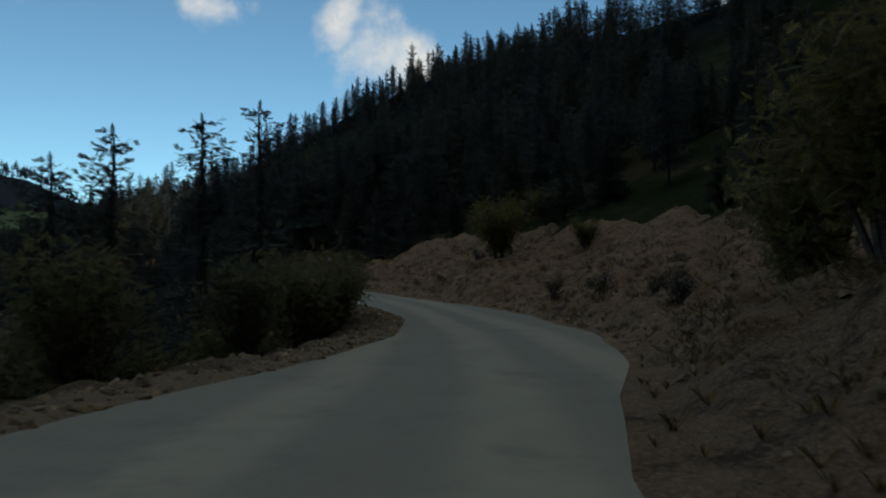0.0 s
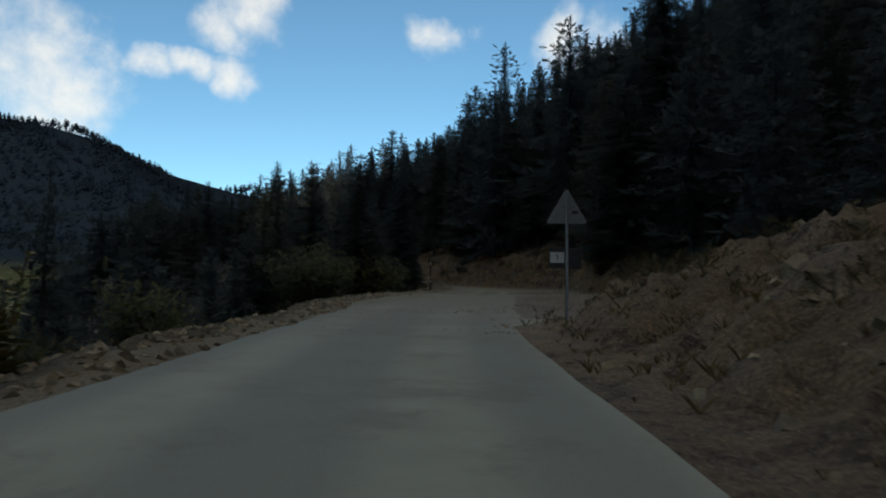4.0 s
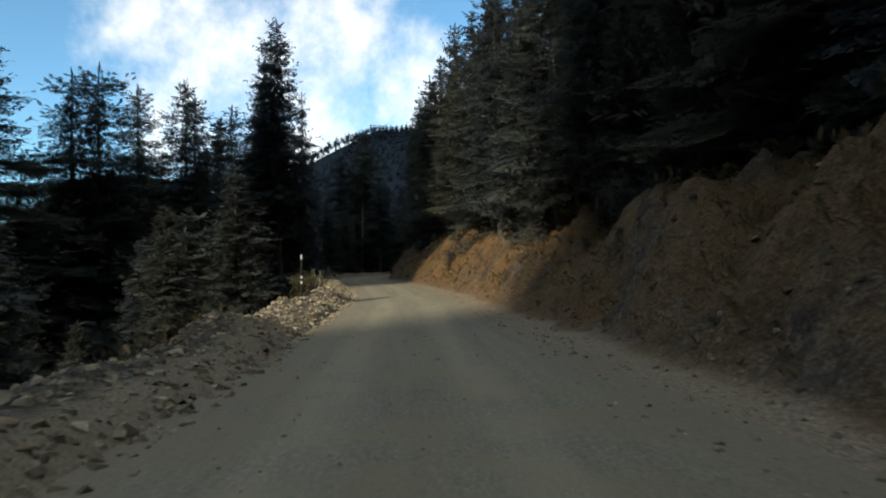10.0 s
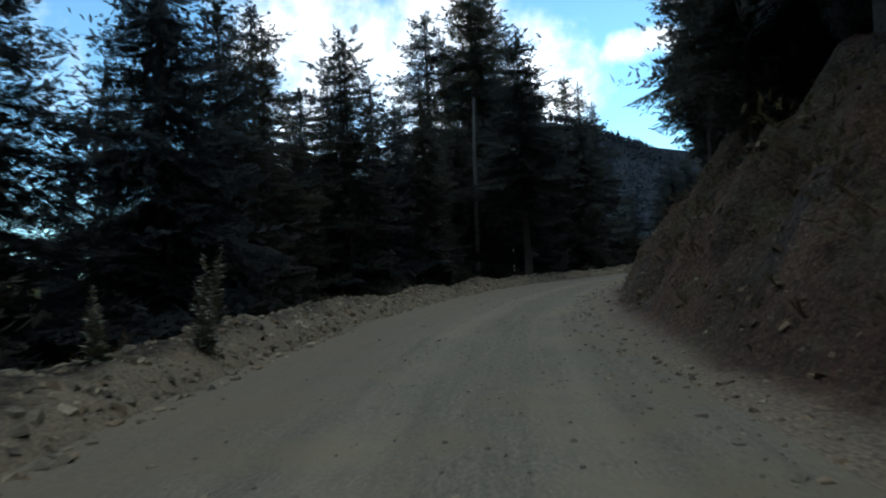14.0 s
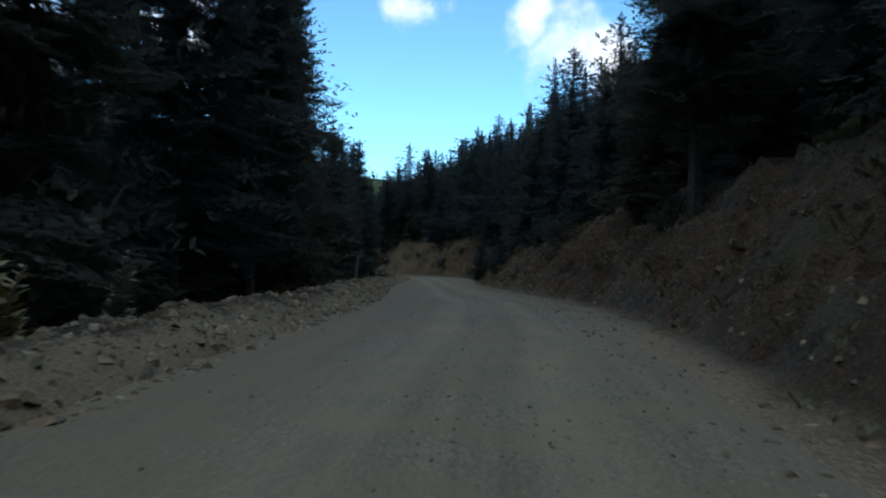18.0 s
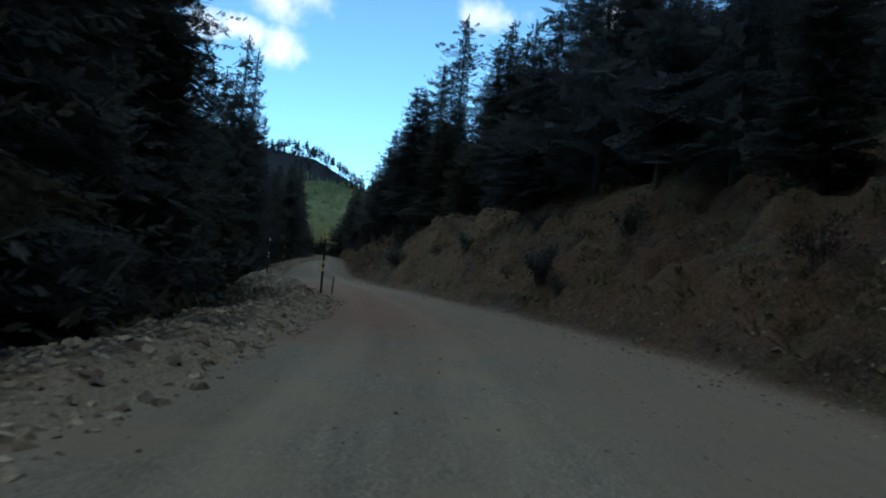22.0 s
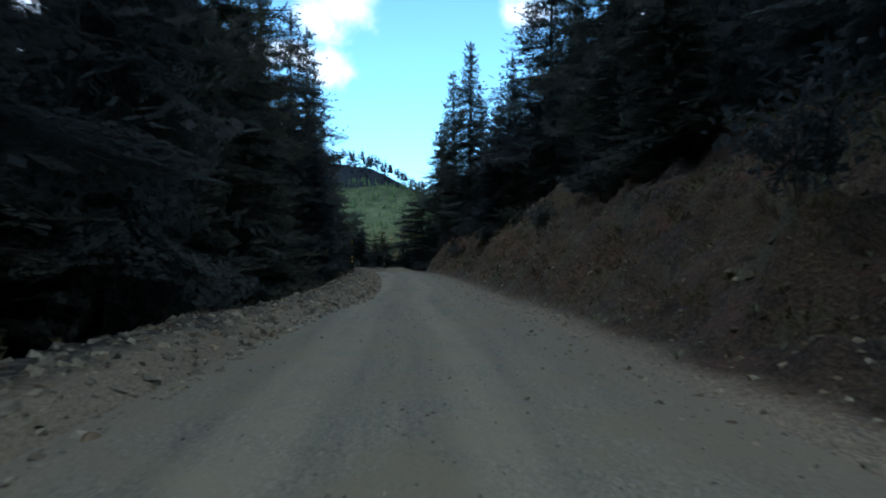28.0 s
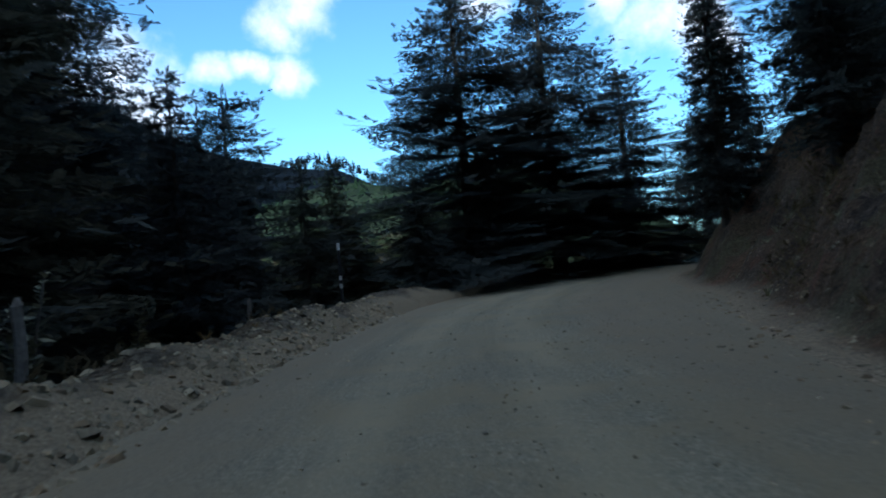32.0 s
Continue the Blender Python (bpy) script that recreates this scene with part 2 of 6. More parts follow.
def make_gravel():
    m, nt, b = mat("crushed stone road", 0.95)
    p = place(nt)
    s, d = along(nt)
    stone = noise_node(nt, 34, 4, 0.7, p, "ShaderNodeTexVoronoi")
    fine = noise_node(nt, 26, 6, 0.82, p)
    mid = noise_node(nt, 0.7, 7, 0.66, p)
    c = ramp(nt, fine.outputs["Fac"], [(0.36, (0.102, 0.095, 0.065)), (0.52, (0.185, 0.170, 0.121)), (0.66, (0.297, 0.276, 0.201))])
    c = mixed(nt, 0.14, c, grey_cells(nt, stone), "MULTIPLY")
    # faint streaks drawn out along the drive
    drawn = nt.nodes.new("ShaderNodeCombineXYZ")
    link(nt, math_node(nt, "MULTIPLY", s, 0.12), drawn.inputs[0])
    link(nt, math_node(nt, "MULTIPLY", d, 2.2), drawn.inputs[1])
    streak = noise_node(nt, 1.0, 5, 0.7, drawn.outputs[0])
    c = mixed(nt, 0.6, c, ramp(nt, streak.outputs["Fac"], [(0.36, (0.66, 0.66, 0.68)), (0.5, (1, 1, 1)), (0.66, (1.3, 1.28, 1.22))]), "MULTIPLY")
    c = mixed(nt, span(nt, mid.outputs["Fac"], 0.4, 0.7), c, (0.195, 0.164, 0.099))
    dust = tracks(nt, s, d, (-1.0, 0.75), 0.5)
    dust = math_node(nt, "MULTIPLY", dust, math_node(nt, "MULTIPLY_ADD", mid.outputs["Fac"], 0.9, -0.15))
    c = mixed(nt, dust, c, (0.287, 0.254, 0.169))
    # earth trodden in along both sides
    sides = span(nt, math_node(nt, "ADD", math_node(nt, "ABSOLUTE", d), math_node(nt, "MULTIPLY", mid.outputs["Fac"], 1.6)), 2.0, 3.4)
    c = mixed(nt, math_node(nt, "MULTIPLY", sides, 0.65), c, mixed(nt, fine.outputs["Fac"], (0.087, 0.071, 0.047), (0.256, 0.213, 0.145)))
    # reddish earth worked into the surface along one stretch, ochre patches elsewhere
    wob = math_node(nt, "MULTIPLY_ADD", mid.outputs["Fac"], 14.0, s)
    red = math_node(nt, "MULTIPLY", band(nt, wob, 437, 474, 5), span(nt, d, 3.0, -0.4))
    c = mixed(nt, math_node(nt, "MULTIPLY", red, 0.7), c, (0.174, 0.094, 0.052))
    och = math_node(nt, "MAXIMUM", math_node(nt, "MULTIPLY", band(nt, wob, 146, 172, 4), span(nt, d, 2.0, 3.4)),
                    math_node(nt, "MULTIPLY", math_node(nt, "MULTIPLY", band(nt, wob, 305, 325, 4), band(nt, d, 0.5, 1.5, 0.6)), 0.6))
    och = math_node(nt, "MAXIMUM", och, math_node(nt, "MULTIPLY", band(nt, wob, 146, 178, 4), math_node(nt, "MULTIPLY", span(nt, d, -0.8, -2.2), 0.7)))
    c = mixed(nt, math_node(nt, "MULTIPLY", och, 0.7), c, (0.225, 0.137, 0.052))
    # bare brown earth where a side track joins
    side_track = math_node(nt, "MULTIPLY", band(nt, wob, 86, 134, 3), span(nt, math_node(nt, "MULTIPLY_ADD", mid.outputs["Fac"], 1.2, d), 1.9, 2.7))
    earth = ramp(nt, fine.outputs["Fac"], [(0.38, (0.071, 0.051, 0.034)), (0.52, (0.154, 0.114, 0.077)), (0.64, (0.266, 0.213, 0.155))])
    c = mixed(nt, math_node(nt, "MULTIPLY", side_track, 0.9), c, mixed(nt, span(nt, mid.outputs["Fac"], 0.42, 0.62), earth, (0.102, 0.071, 0.045)))
    link(nt, c, b.inputs["Base Color"])
    h = math_node(nt, "MULTIPLY_ADD", stone.outputs["Distance"], -0.5, fine.outputs["Fac"])
    bump(nt, b, h, 0.25, 0.006)
    return m


def make_rubble():
    m, nt, b = mat("spoil of broken stone and earth", 0.95)
    p = place(nt)
    warp = mixed(nt, 0.12, p, noise_node(nt, 4, 3, 0.6, p).outputs["Color"], "ADD")
    cell = noise_node(nt, 10, 1, 0.5, warp, "ShaderNodeTexVoronoi")
    fine = noise_node(nt, 30, 5, 0.7, p)
    mid = noise_node(nt, 0.6, 5, 0.6, p)
    c = ramp(nt, fine.outputs["Fac"], [(0.3, (0.050, 0.043, 0.032)), (0.6, (0.132, 0.115, 0.086)), (0.8, (0.275, 0.250, 0.192))])
    c = mixed(nt, 0.8, c, grey_cells(nt, cell), "MULTIPLY")
    c = mixed(nt, math_node(nt, "MULTIPLY", span(nt, mid.outputs["Fac"], 0.45, 0.7), 0.7), c, (0.150, 0.107, 0.056))
    # low trodden gravel where the heap meets the road
    s, d = along(nt)
    toe = span(nt, math_node(nt, "MULTIPLY_ADD", mid.outputs["Fac"], -1.3, d), 0.35, -0.3)
    loose = ramp(nt, noise_node(nt, 26, 6, 0.82, p).outputs["Fac"], [(0.36, (0.092, 0.072, 0.045)), (0.52, (0.190, 0.154, 0.099)), (0.66, (0.321, 0.270, 0.184))])
    c = mixed(nt, toe, c, loose)
    soil = ramp(nt, fine.outputs["Fac"], [(0.35, (0.058, 0.043, 0.025)), (0.65, (0.196, 0.146, 0.085))])
    c = mixed(nt, math_node(nt, "MULTIPLY", span(nt, s, 112, 80), 0.8), c, soil)
    link(nt, c, b.inputs["Base Color"])
    bump(nt, b, math_node(nt, "SUBTRACT", fine.outputs["Fac"], math_node(nt, "MULTIPLY", cell.outputs["Distance"], 1.5)), math_node(nt, "MULTIPLY_ADD", toe, -0.7, 1.0), 0.09)
    return m


def make_bank():
    m, nt, b = mat("cut bank of earth, rock and dry grass", 0.95)
    p = place(nt)
    s, d = along(nt)
    warp = mixed(nt, 0.5, p, noise_node(nt, 2.5, 4, 0.6, p).outputs["Color"], "ADD")
    cell = noise_node(nt, 2.6, 1, 0.5, warp, "ShaderNodeTexVoronoi")
    fine = noise_node(nt, 14, 6, 0.72, p)
    mid = noise_node(nt, 0.45, 6, 0.62, p)
    earth = ramp(nt, fine.outputs["Fac"], [(0.3, (0.090, 0.055, 0.030)), (0.55, (0.222, 0.137, 0.073)), (0.75, (0.372, 0.246, 0.145))])
    rock = ramp(nt, fine.outputs["Fac"], [(0.35, (0.054, 0.043, 0.033)), (0.55, (0.144, 0.112, 0.085)), (0.75, (0.324, 0.269, 0.205))])
    grass = ramp(nt, fine.outputs["Fac"], [(0.35, (0.084, 0.059, 0.028)), (0.7, (0.264, 0.188, 0.090))])
    c = mixed(nt, span(nt, mid.outputs["Fac"], 0.46, 0.62), earth, mixed(nt, 0.8, rock, grey_cells(nt, cell), "MULTIPLY"))
    veg = noise_node(nt, 0.3, 5, 0.65, p)
    c = mixed(nt, math_node(nt, "MULTIPLY", span(nt, veg.outputs["Fac"], 0.5, 0.64), 0.85), c, grass)
    # dark where the seam noise dips, pale washed-out earth where it peaks
    seam = noise_node(nt, 1.6, 6, 0.7, warp)
    c = mixed(nt, math_node(nt, "MULTIPLY", span(nt, seam.outputs["Fac"], 0.47, 0.36), 0.75), c, (0.042, 0.029, 0.018))
    c = mixed(nt, math_node(nt, "MULTIPLY", span(nt, seam.outputs["Fac"], 0.58, 0.68), 0.55), c, (0.360, 0.269, 0.160))
    # dry grass and pale earth on the open bank beside the asphalt
    open_bank = math_node(nt, "MULTIPLY", span(nt, s, 112, 84), span(nt, math_node(nt, "ADD", seam.outputs["Fac"], math_node(nt, "MULTIPLY", fine.outputs["Fac"], 0.5)), 0.55, 0.85))
    c = mixed(nt, math_node(nt, "MULTIPLY", open_bank, 0.75), c, mixed(nt, fine.outputs["Fac"], (0.22, 0.135, 0.08), (0.42, 0.29, 0.18)))
    # needle litter and forest soil, with the shade of the trees put into their colour
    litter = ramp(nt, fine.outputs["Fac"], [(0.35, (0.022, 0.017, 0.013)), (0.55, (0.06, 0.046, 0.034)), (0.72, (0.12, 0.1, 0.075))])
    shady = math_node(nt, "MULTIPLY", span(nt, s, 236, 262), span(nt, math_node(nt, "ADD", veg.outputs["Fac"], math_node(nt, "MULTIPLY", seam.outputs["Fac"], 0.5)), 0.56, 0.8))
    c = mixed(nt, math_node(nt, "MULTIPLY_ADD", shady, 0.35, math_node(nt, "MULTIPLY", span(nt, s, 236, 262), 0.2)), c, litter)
    # olive moss and low herbs, bare red soil in slips
    herbs = noise_node(nt, 0.55, 6, 0.7, warp)
    later = span(nt, s, 240, 270)
    c = mixed(nt, math_node(nt, "MULTIPLY", later, math_node(nt, "MULTIPLY", span(nt, herbs.outputs["Fac"], 0.53, 0.6), 0.7)), c, mixed(nt, fine.outputs["Fac"], (0.045, 0.045, 0.024), (0.185, 0.172, 0.09)))
    c = mixed(nt, math_node(nt, "MULTIPLY", later, math_node(nt, "MULTIPLY", span(nt, herbs.outputs["Fac"], 0.43, 0.37), 0.75)), c, mixed(nt, fine.outputs["Fac"], (0.075, 0.036, 0.022), (0.24, 0.125, 0.08)))
    # loose gravel along the foot
    toe = span(nt, math_node(nt, "MULTIPLY_ADD", mid.outputs["Fac"], -1.3, d), 0.35, -0.3)
    loose = ramp(nt, noise_node(nt, 26, 6, 0.82, p).outputs["Fac"], [(0.36, (0.096, 0.075, 0.048)), (0.52, (0.198, 0.159, 0.105)), (0.66, (0.336, 0.280, 0.195))])
    toe = math_node(nt, "MULTIPLY", toe, math_node(nt, "MULTIPLY_ADD", span(nt, s, 86, 100), 0.92, 0.08))
    c = mixed(nt, toe, c, mixed(nt, math_node(nt, "MULTIPLY", span(nt, s, 240, 262), span(nt, math_node(nt, "MULTIPLY_ADD", veg.outputs["Fac"], 1.5, d), 0.7, 1.7)), loose, mixed(nt, 0.5, loose, litter)))
    # orange subsoil along two stretches of the cutting
    orange_earth = math_node(nt, "MAXIMUM", band(nt, s, 196, 262, 10), math_node(nt, "MULTIPLY", band(nt, s, 418, 480, 12), 0.45))
    c = mixed(nt, math_node(nt, "MULTIPLY", math_node(nt, "MULTIPLY", orange_earth, span(nt, mid.outputs["Fac"], 0.68, 0.46)), span(nt, d, 0.4, 1.4)),
              c, mixed(nt, fine.outputs["Fac"], (0.090, 0.054, 0.023), (0.300, 0.182, 0.078)))
    speck = noise_node(nt, 22, 5, 0.8, warp)
    c = mixed(nt, 0.85, c, ramp(nt, speck.outputs["Fac"], [(0.36, (0.4, 0.4, 0.42)), (0.5, (0.95, 0.95, 0.95)), (0.64, (1.7, 1.65, 1.55))]), "MULTIPLY")
    link(nt, c, b.inputs["Base Color"])
    bump(nt, b, math_node(nt, "ADD", math_node(nt, "SUBTRACT", seam.outputs["Fac"], cell.outputs["Distance"]), fine.outputs["Fac"]), math_node(nt, "MULTIPLY_ADD", toe, -0.88, 1.0), 0.22)
    return m


def make_floor():
    m, nt, b = mat("forest floor and dry hillside", 1.0)
    b.inputs["Specular IOR Level"].default_value = 0.0
    p = place(nt)
    fine = noise_node(nt, 5, 6, 0.72, p)
    mid = noise_node(nt, 0.08, 5, 0.6, p)
    dry = ramp(nt, fine.outputs["Fac"], [(0.3, (0.03, 0.026, 0.017)), (0.7, (0.07, 0.058, 0.036))])
    moss = ramp(nt, fine.outputs["Fac"], [(0.3, (0.011, 0.016, 0.009)), (0.7, (0.032, 0.042, 0.02))])
    c = mixed(nt, span(nt, mid.outputs["Fac"], 0.36, 0.5), dry, moss)
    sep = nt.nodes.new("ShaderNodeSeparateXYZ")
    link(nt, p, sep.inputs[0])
    # cloud shade and haze of the far slopes are put into these colours
    hazed_canopy = ramp(nt, noise_node(nt, 0.15, 6, 0.7, p).outputs["Fac"], [(0.35, (0.005, 0.008, 0.012)), (0.65, (0.01, 0.015, 0.021))])
    hazed_meadow = ramp(nt, noise_node(nt, 0.05, 6, 0.7, p).outputs["Fac"], [(0.35, (0.016, 0.028, 0.02)), (0.65, (0.038, 0.056, 0.034))])
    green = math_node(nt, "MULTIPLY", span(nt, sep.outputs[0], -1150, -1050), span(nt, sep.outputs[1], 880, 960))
    c = mixed(nt, span(nt, sep.outputs[2], 45, 95), c, mixed(nt, green, hazed_canopy, hazed_meadow))
    link(nt, c, b.inputs["Base Color"])
    bump(nt, b, fine.outputs["Fac"], 0.8, 0.2)
    return m


def make_leaf(name, dark, light, lace=0.0, scale=8.0, twigs=7.0):
    m, nt, b = mat(name, 0.85)
    b.inputs["Specular IOR Level"].default_value = 0.02
    oi = nt.nodes.new("ShaderNodeObjectInfo")
    geo = nt.nodes.new("ShaderNodeNewGeometry")
    c = ramp(nt, geo.outputs["Random Per Island"], [(0.0, dark), (1.0, light)])
    tint = ramp(nt, oi.outputs["Random"], [(0.0, (0.8, 0.85, 1.0)), (0.5, (1, 1, 1)), (1.0, (1.15, 1.0, 0.75))])
    c = mixed(nt, 1.0, c, tint, "MULTIPLY")
    if lace:
        # side twigs stand off the stem like the bones of a fish, with gaps between them
        uv = nt.nodes.new("ShaderNodeUVMap")
        uv.uv_map = "frond"
        sep = nt.nodes.new("ShaderNodeSeparateXYZ")
        link(nt, uv.outputs[0], sep.inputs[0])
        p = place(nt)
        across = math_node(nt, "MULTIPLY", math_node(nt, "ABSOLUTE", math_node(nt, "SUBTRACT", sep.outputs[1], 0.5)), 2.0)
        stray = noise_node(nt, scale, 2, 0.6, p).outputs["Fac"]
        phase = math_node(nt, "MULTIPLY", math_node(nt, "MULTIPLY_ADD", across, -0.4, sep.outputs[0]), twigs)
        phase = math_node(nt, "ADD", math_node(nt, "MULTIPLY_ADD", geo.outputs["Random Per Island"], 9.0, phase), math_node(nt, "MULTIPLY", stray, 1.6))
        comb = math_node(nt, "ABSOLUTE", math_node(nt, "SUBTRACT", math_node(nt, "FRACT", phase), 0.5))
        limit = math_node(nt, "MULTIPLY_ADD", across, 0.26, math_node(nt, "MULTIPLY_ADD", stray, 0.5, lace - 0.25))
        twig = math_node(nt, "MAXIMUM", math_node(nt, "GREATER_THAN", comb, limit), math_node(nt, "LESS_THAN", across, 0.06))
        c = mixed(nt, 1.0, c, ramp(nt, stray, [(0.3, (0.6, 0.6, 0.6)), (0.7, (1.3, 1.3, 1.3))]), "MULTIPLY")
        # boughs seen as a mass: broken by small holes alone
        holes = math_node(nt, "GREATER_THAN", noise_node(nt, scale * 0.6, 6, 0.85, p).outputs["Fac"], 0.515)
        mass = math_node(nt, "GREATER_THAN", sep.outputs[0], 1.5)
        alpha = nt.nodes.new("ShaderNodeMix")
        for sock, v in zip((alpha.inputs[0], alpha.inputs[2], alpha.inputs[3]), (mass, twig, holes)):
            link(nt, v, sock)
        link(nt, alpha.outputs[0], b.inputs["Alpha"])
        through_leaf = nt.nodes.new("ShaderNodeBsdfTranslucent")
        link(nt, c, through_leaf.inputs["Color"])
        clear = nt.nodes.new("ShaderNodeBsdfTransparent")
        gap = nt.nodes.new("ShaderNodeMixShader")
        for sock, v in zip(gap.inputs, (alpha.outputs[0], clear.outputs[0], through_leaf.outputs[0])):
            link(nt, v, sock)
        both = nt.nodes.new("ShaderNodeMixShader")
        both.inputs[0].default_value = 0.4
        link(nt, b.outputs[0], both.inputs[1])
        link(nt, gap.outputs[0], both.inputs[2])
        link(nt, both.outputs[0], nt.nodes["Material Output"].inputs["Surface"])
    link(nt, c, b.inputs["Base Color"])
    return m


ASPHALT, GRAVEL, RUBBLE, BANK, FLOOR = make_asphalt(), make_gravel(), make_rubble(), make_bank(), make_floor()
NEEDLE = make_leaf("fir needles", (0.052, 0.06, 0.056), (0.09, 0.102, 0.088), 0.07, 9.0, 8.0)
FARLEAF = make_leaf("distant fir woods", (0.042, 0.05, 0.053), (0.075, 0.086, 0.087), 0.05, 4.0, 7.0)
# the far mountain's cloud shade and haze are put into this blue-black
HAZED_PEAKLEAF = make_leaf("fir woods of the far mountain", (0.004, 0.007, 0.011), (0.009, 0.014, 0.02))
# haze over the slope is put into this bluish green
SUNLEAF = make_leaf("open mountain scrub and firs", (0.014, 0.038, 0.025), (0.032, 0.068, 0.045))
BROAD = make_leaf("small olive-green leaves", (0.09, 0.092, 0.048), (0.18, 0.175, 0.085), 0.14, 16.0, 5.0)
DEADLEAF = make_leaf("brown dead needles", (0.05, 0.036, 0.027), (0.1, 0.075, 0.055), 0.2, 10.0, 7.0)
UNDER = make_leaf("brown and olive undergrowth", (0.05, 0.042, 0.022), (0.13, 0.107, 0.06), 0.16, 14.0, 5.0)
STRAW = make_leaf("dry grass", (0.1, 0.074, 0.036), (0.26, 0.2, 0.11))
WEED = make_leaf("grey-green woolly leaves", (0.17, 0.17, 0.105), (0.34, 0.325, 0.215))
BARK = plain("fir bark", [(0.3, (0.045, 0.038, 0.032)), (0.7, (0.13, 0.115, 0.1))], 9, 0.95, 0.8, 0.04)
DEADWOOD = plain("weathered grey deadwood", [(0.3, (0.1, 0.094, 0.085)), (0.7, (0.24, 0.225, 0.2))], 12, 0.9, 0.5, 0.02)
STONE = plain("broken limestone", [(0.3, (0.155, 0.140, 0.102)), (0.7, (0.400, 0.360, 0.262))], 11, 0.9, 0.5, 0.02, pieces=True)
DARKSTONE = plain("earthy bank rock", [(0.3, (0.065, 0.050, 0.032)), (0.7, (0.195, 0.154, 0.097))], 9, 0.95, 0.6, 0.03, pieces=True)
BROWNSTONE = plain("earth-stained stone", [(0.3, (0.130, 0.103, 0.069)), (0.7, (0.335, 0.270, 0.178))], 10, 0.92, 0.5, 0.02, pieces=True)
POLEBLACK = plain("black pole paint", [(0.3, (0.012, 0.012, 0.013)), (0.7, (0.03, 0.03, 0.03))], 20, 0.5, 0.1, 0.002)
POLEYELLOW = plain("faded yellow reflective band", [(0.3, (0.55, 0.4, 0.06)), (0.7, (0.75, 0.58, 0.12))], 20, 0.45, 0.1, 0.002)
POLEWHITE = plain("dull white reflective band", [(0.3, (0.5, 0.5, 0.47)), (0.7, (0.75, 0.74, 0.7))], 20, 0.45, 0.1, 0.002)
STEEL = plain("galvanised steel", [(0.3, (0.24, 0.25, 0.26)), (0.7, (0.4, 0.41, 0.42))], 14, 0.5, 0.1, 0.002)
SIGNWHITE = plain("white sign face", [(0.3, (0.68, 0.69, 0.69)), (0.7, (0.8, 0.8, 0.79))], 9, 0.4, 0.05, 0.001)
SIGNDARK = plain("dark grey sign plate", [(0.3, (0.05, 0.053, 0.058)), (0.7, (0.09, 0.093, 0.1))], 9, 0.5, 0.05, 0.001)


# ---- plan: the road's line, from below the first bend to past the last one ----
ROAD_X = [-6, -3, 0, 0.7, -1.2, -6.3, -12.5, -18.3, -21.8, -25.6, -33.3, -44.4, -57.9, -72.2, -87, -103.2, -119.4, -134, -145.5,
          -153.6, -158.6, -162.4, -167.9, -173.5, -180.1, -187.9, -197.6, -208.6, -219.3, -229.2, -239, -248.8, -258.5, -268.5, -278.8,
          -285.1, -286, -279.5, -267.5, -253.5, -241.5]
ROAD_Y = [-40, -19, 0, 19, 37.6, 55.7, 73.4, 91, 108.6, 125.9, 142.6, 158.5, 171.8, 183.7, 195.4, 206.2, 217.2, 229.4, 244.45, 262.25,
          281.75, 300.95, 318.75, 336.85, 354.95, 372.35, 389.35, 405.95, 422.25, 438.45, 455.25, 472.45, 489.95, 507.15, 523.75,
          539.75, 555.75, 571.75, 586.75, 601.75, 619.75]
ROAD_Z = [0.1, 0.1, 0.0, -0.24, -0.1, 0.54, 1.34, 2.18, 2.97, 3.62, 4.21, 4.92, 5.38, 5.71, 6.21, 6.88, 7.43, 7.99, 8.57, 9.21, 9.98,
          10.51, 10.6, 10.66, 11.18, 11.42, 11.57, 11.83, 12.35, 13.19, 14.02, 14.75, 15.44, 16.08, 16.6, 17.0, 17.4, 17.9, 18.4, 19, 19.5]


def catmull(values, n):
    v = np.array(values, float)
    p = np.concatenate([[2 * v[0] - v[1]], v, [2 * v[-1] - v[-2]]])
    out = []
    for i in range(1, len(v)):
        u = np.linspace(0, 1, n, endpoint=False)
        a, b, c, d = p[i - 1], p[i], p[i + 1], p[i + 2]
        out.append(0.5 * (2 * b + (c - a) * u + (2 * a - 5 * b + 4 * c - d) * u ** 2 + (3 * b - a - 3 * c + d) * u ** 3))
    return np.concatenate(out + [[v[-1]]])


_x, _y, _z = (catmull(v, 24) for v in (ROAD_X, ROAD_Y, ROAD_Z))
_s = np.concatenate([[0], np.cumsum(np.hypot(np.diff(_x), np.diff(_y)))])
_s -= np.interp(0, _y, _s)                      # metres along the road from the first bend
S0, S1 = float(_s[0]), float(_s[-1])
LINE_S = np.arange(S0, S1, 1.0)
LINE_X, LINE_Y, LINE_Z = (np.interp(LINE_S, _s, v) for v in (_x, _y, _z))
_tx, _ty = np.gradient(LINE_X), np.gradient(LINE_Y)
_n = np.hypot(_tx, _ty)
TAN_X, TAN_Y = _tx / _n, _ty / _n

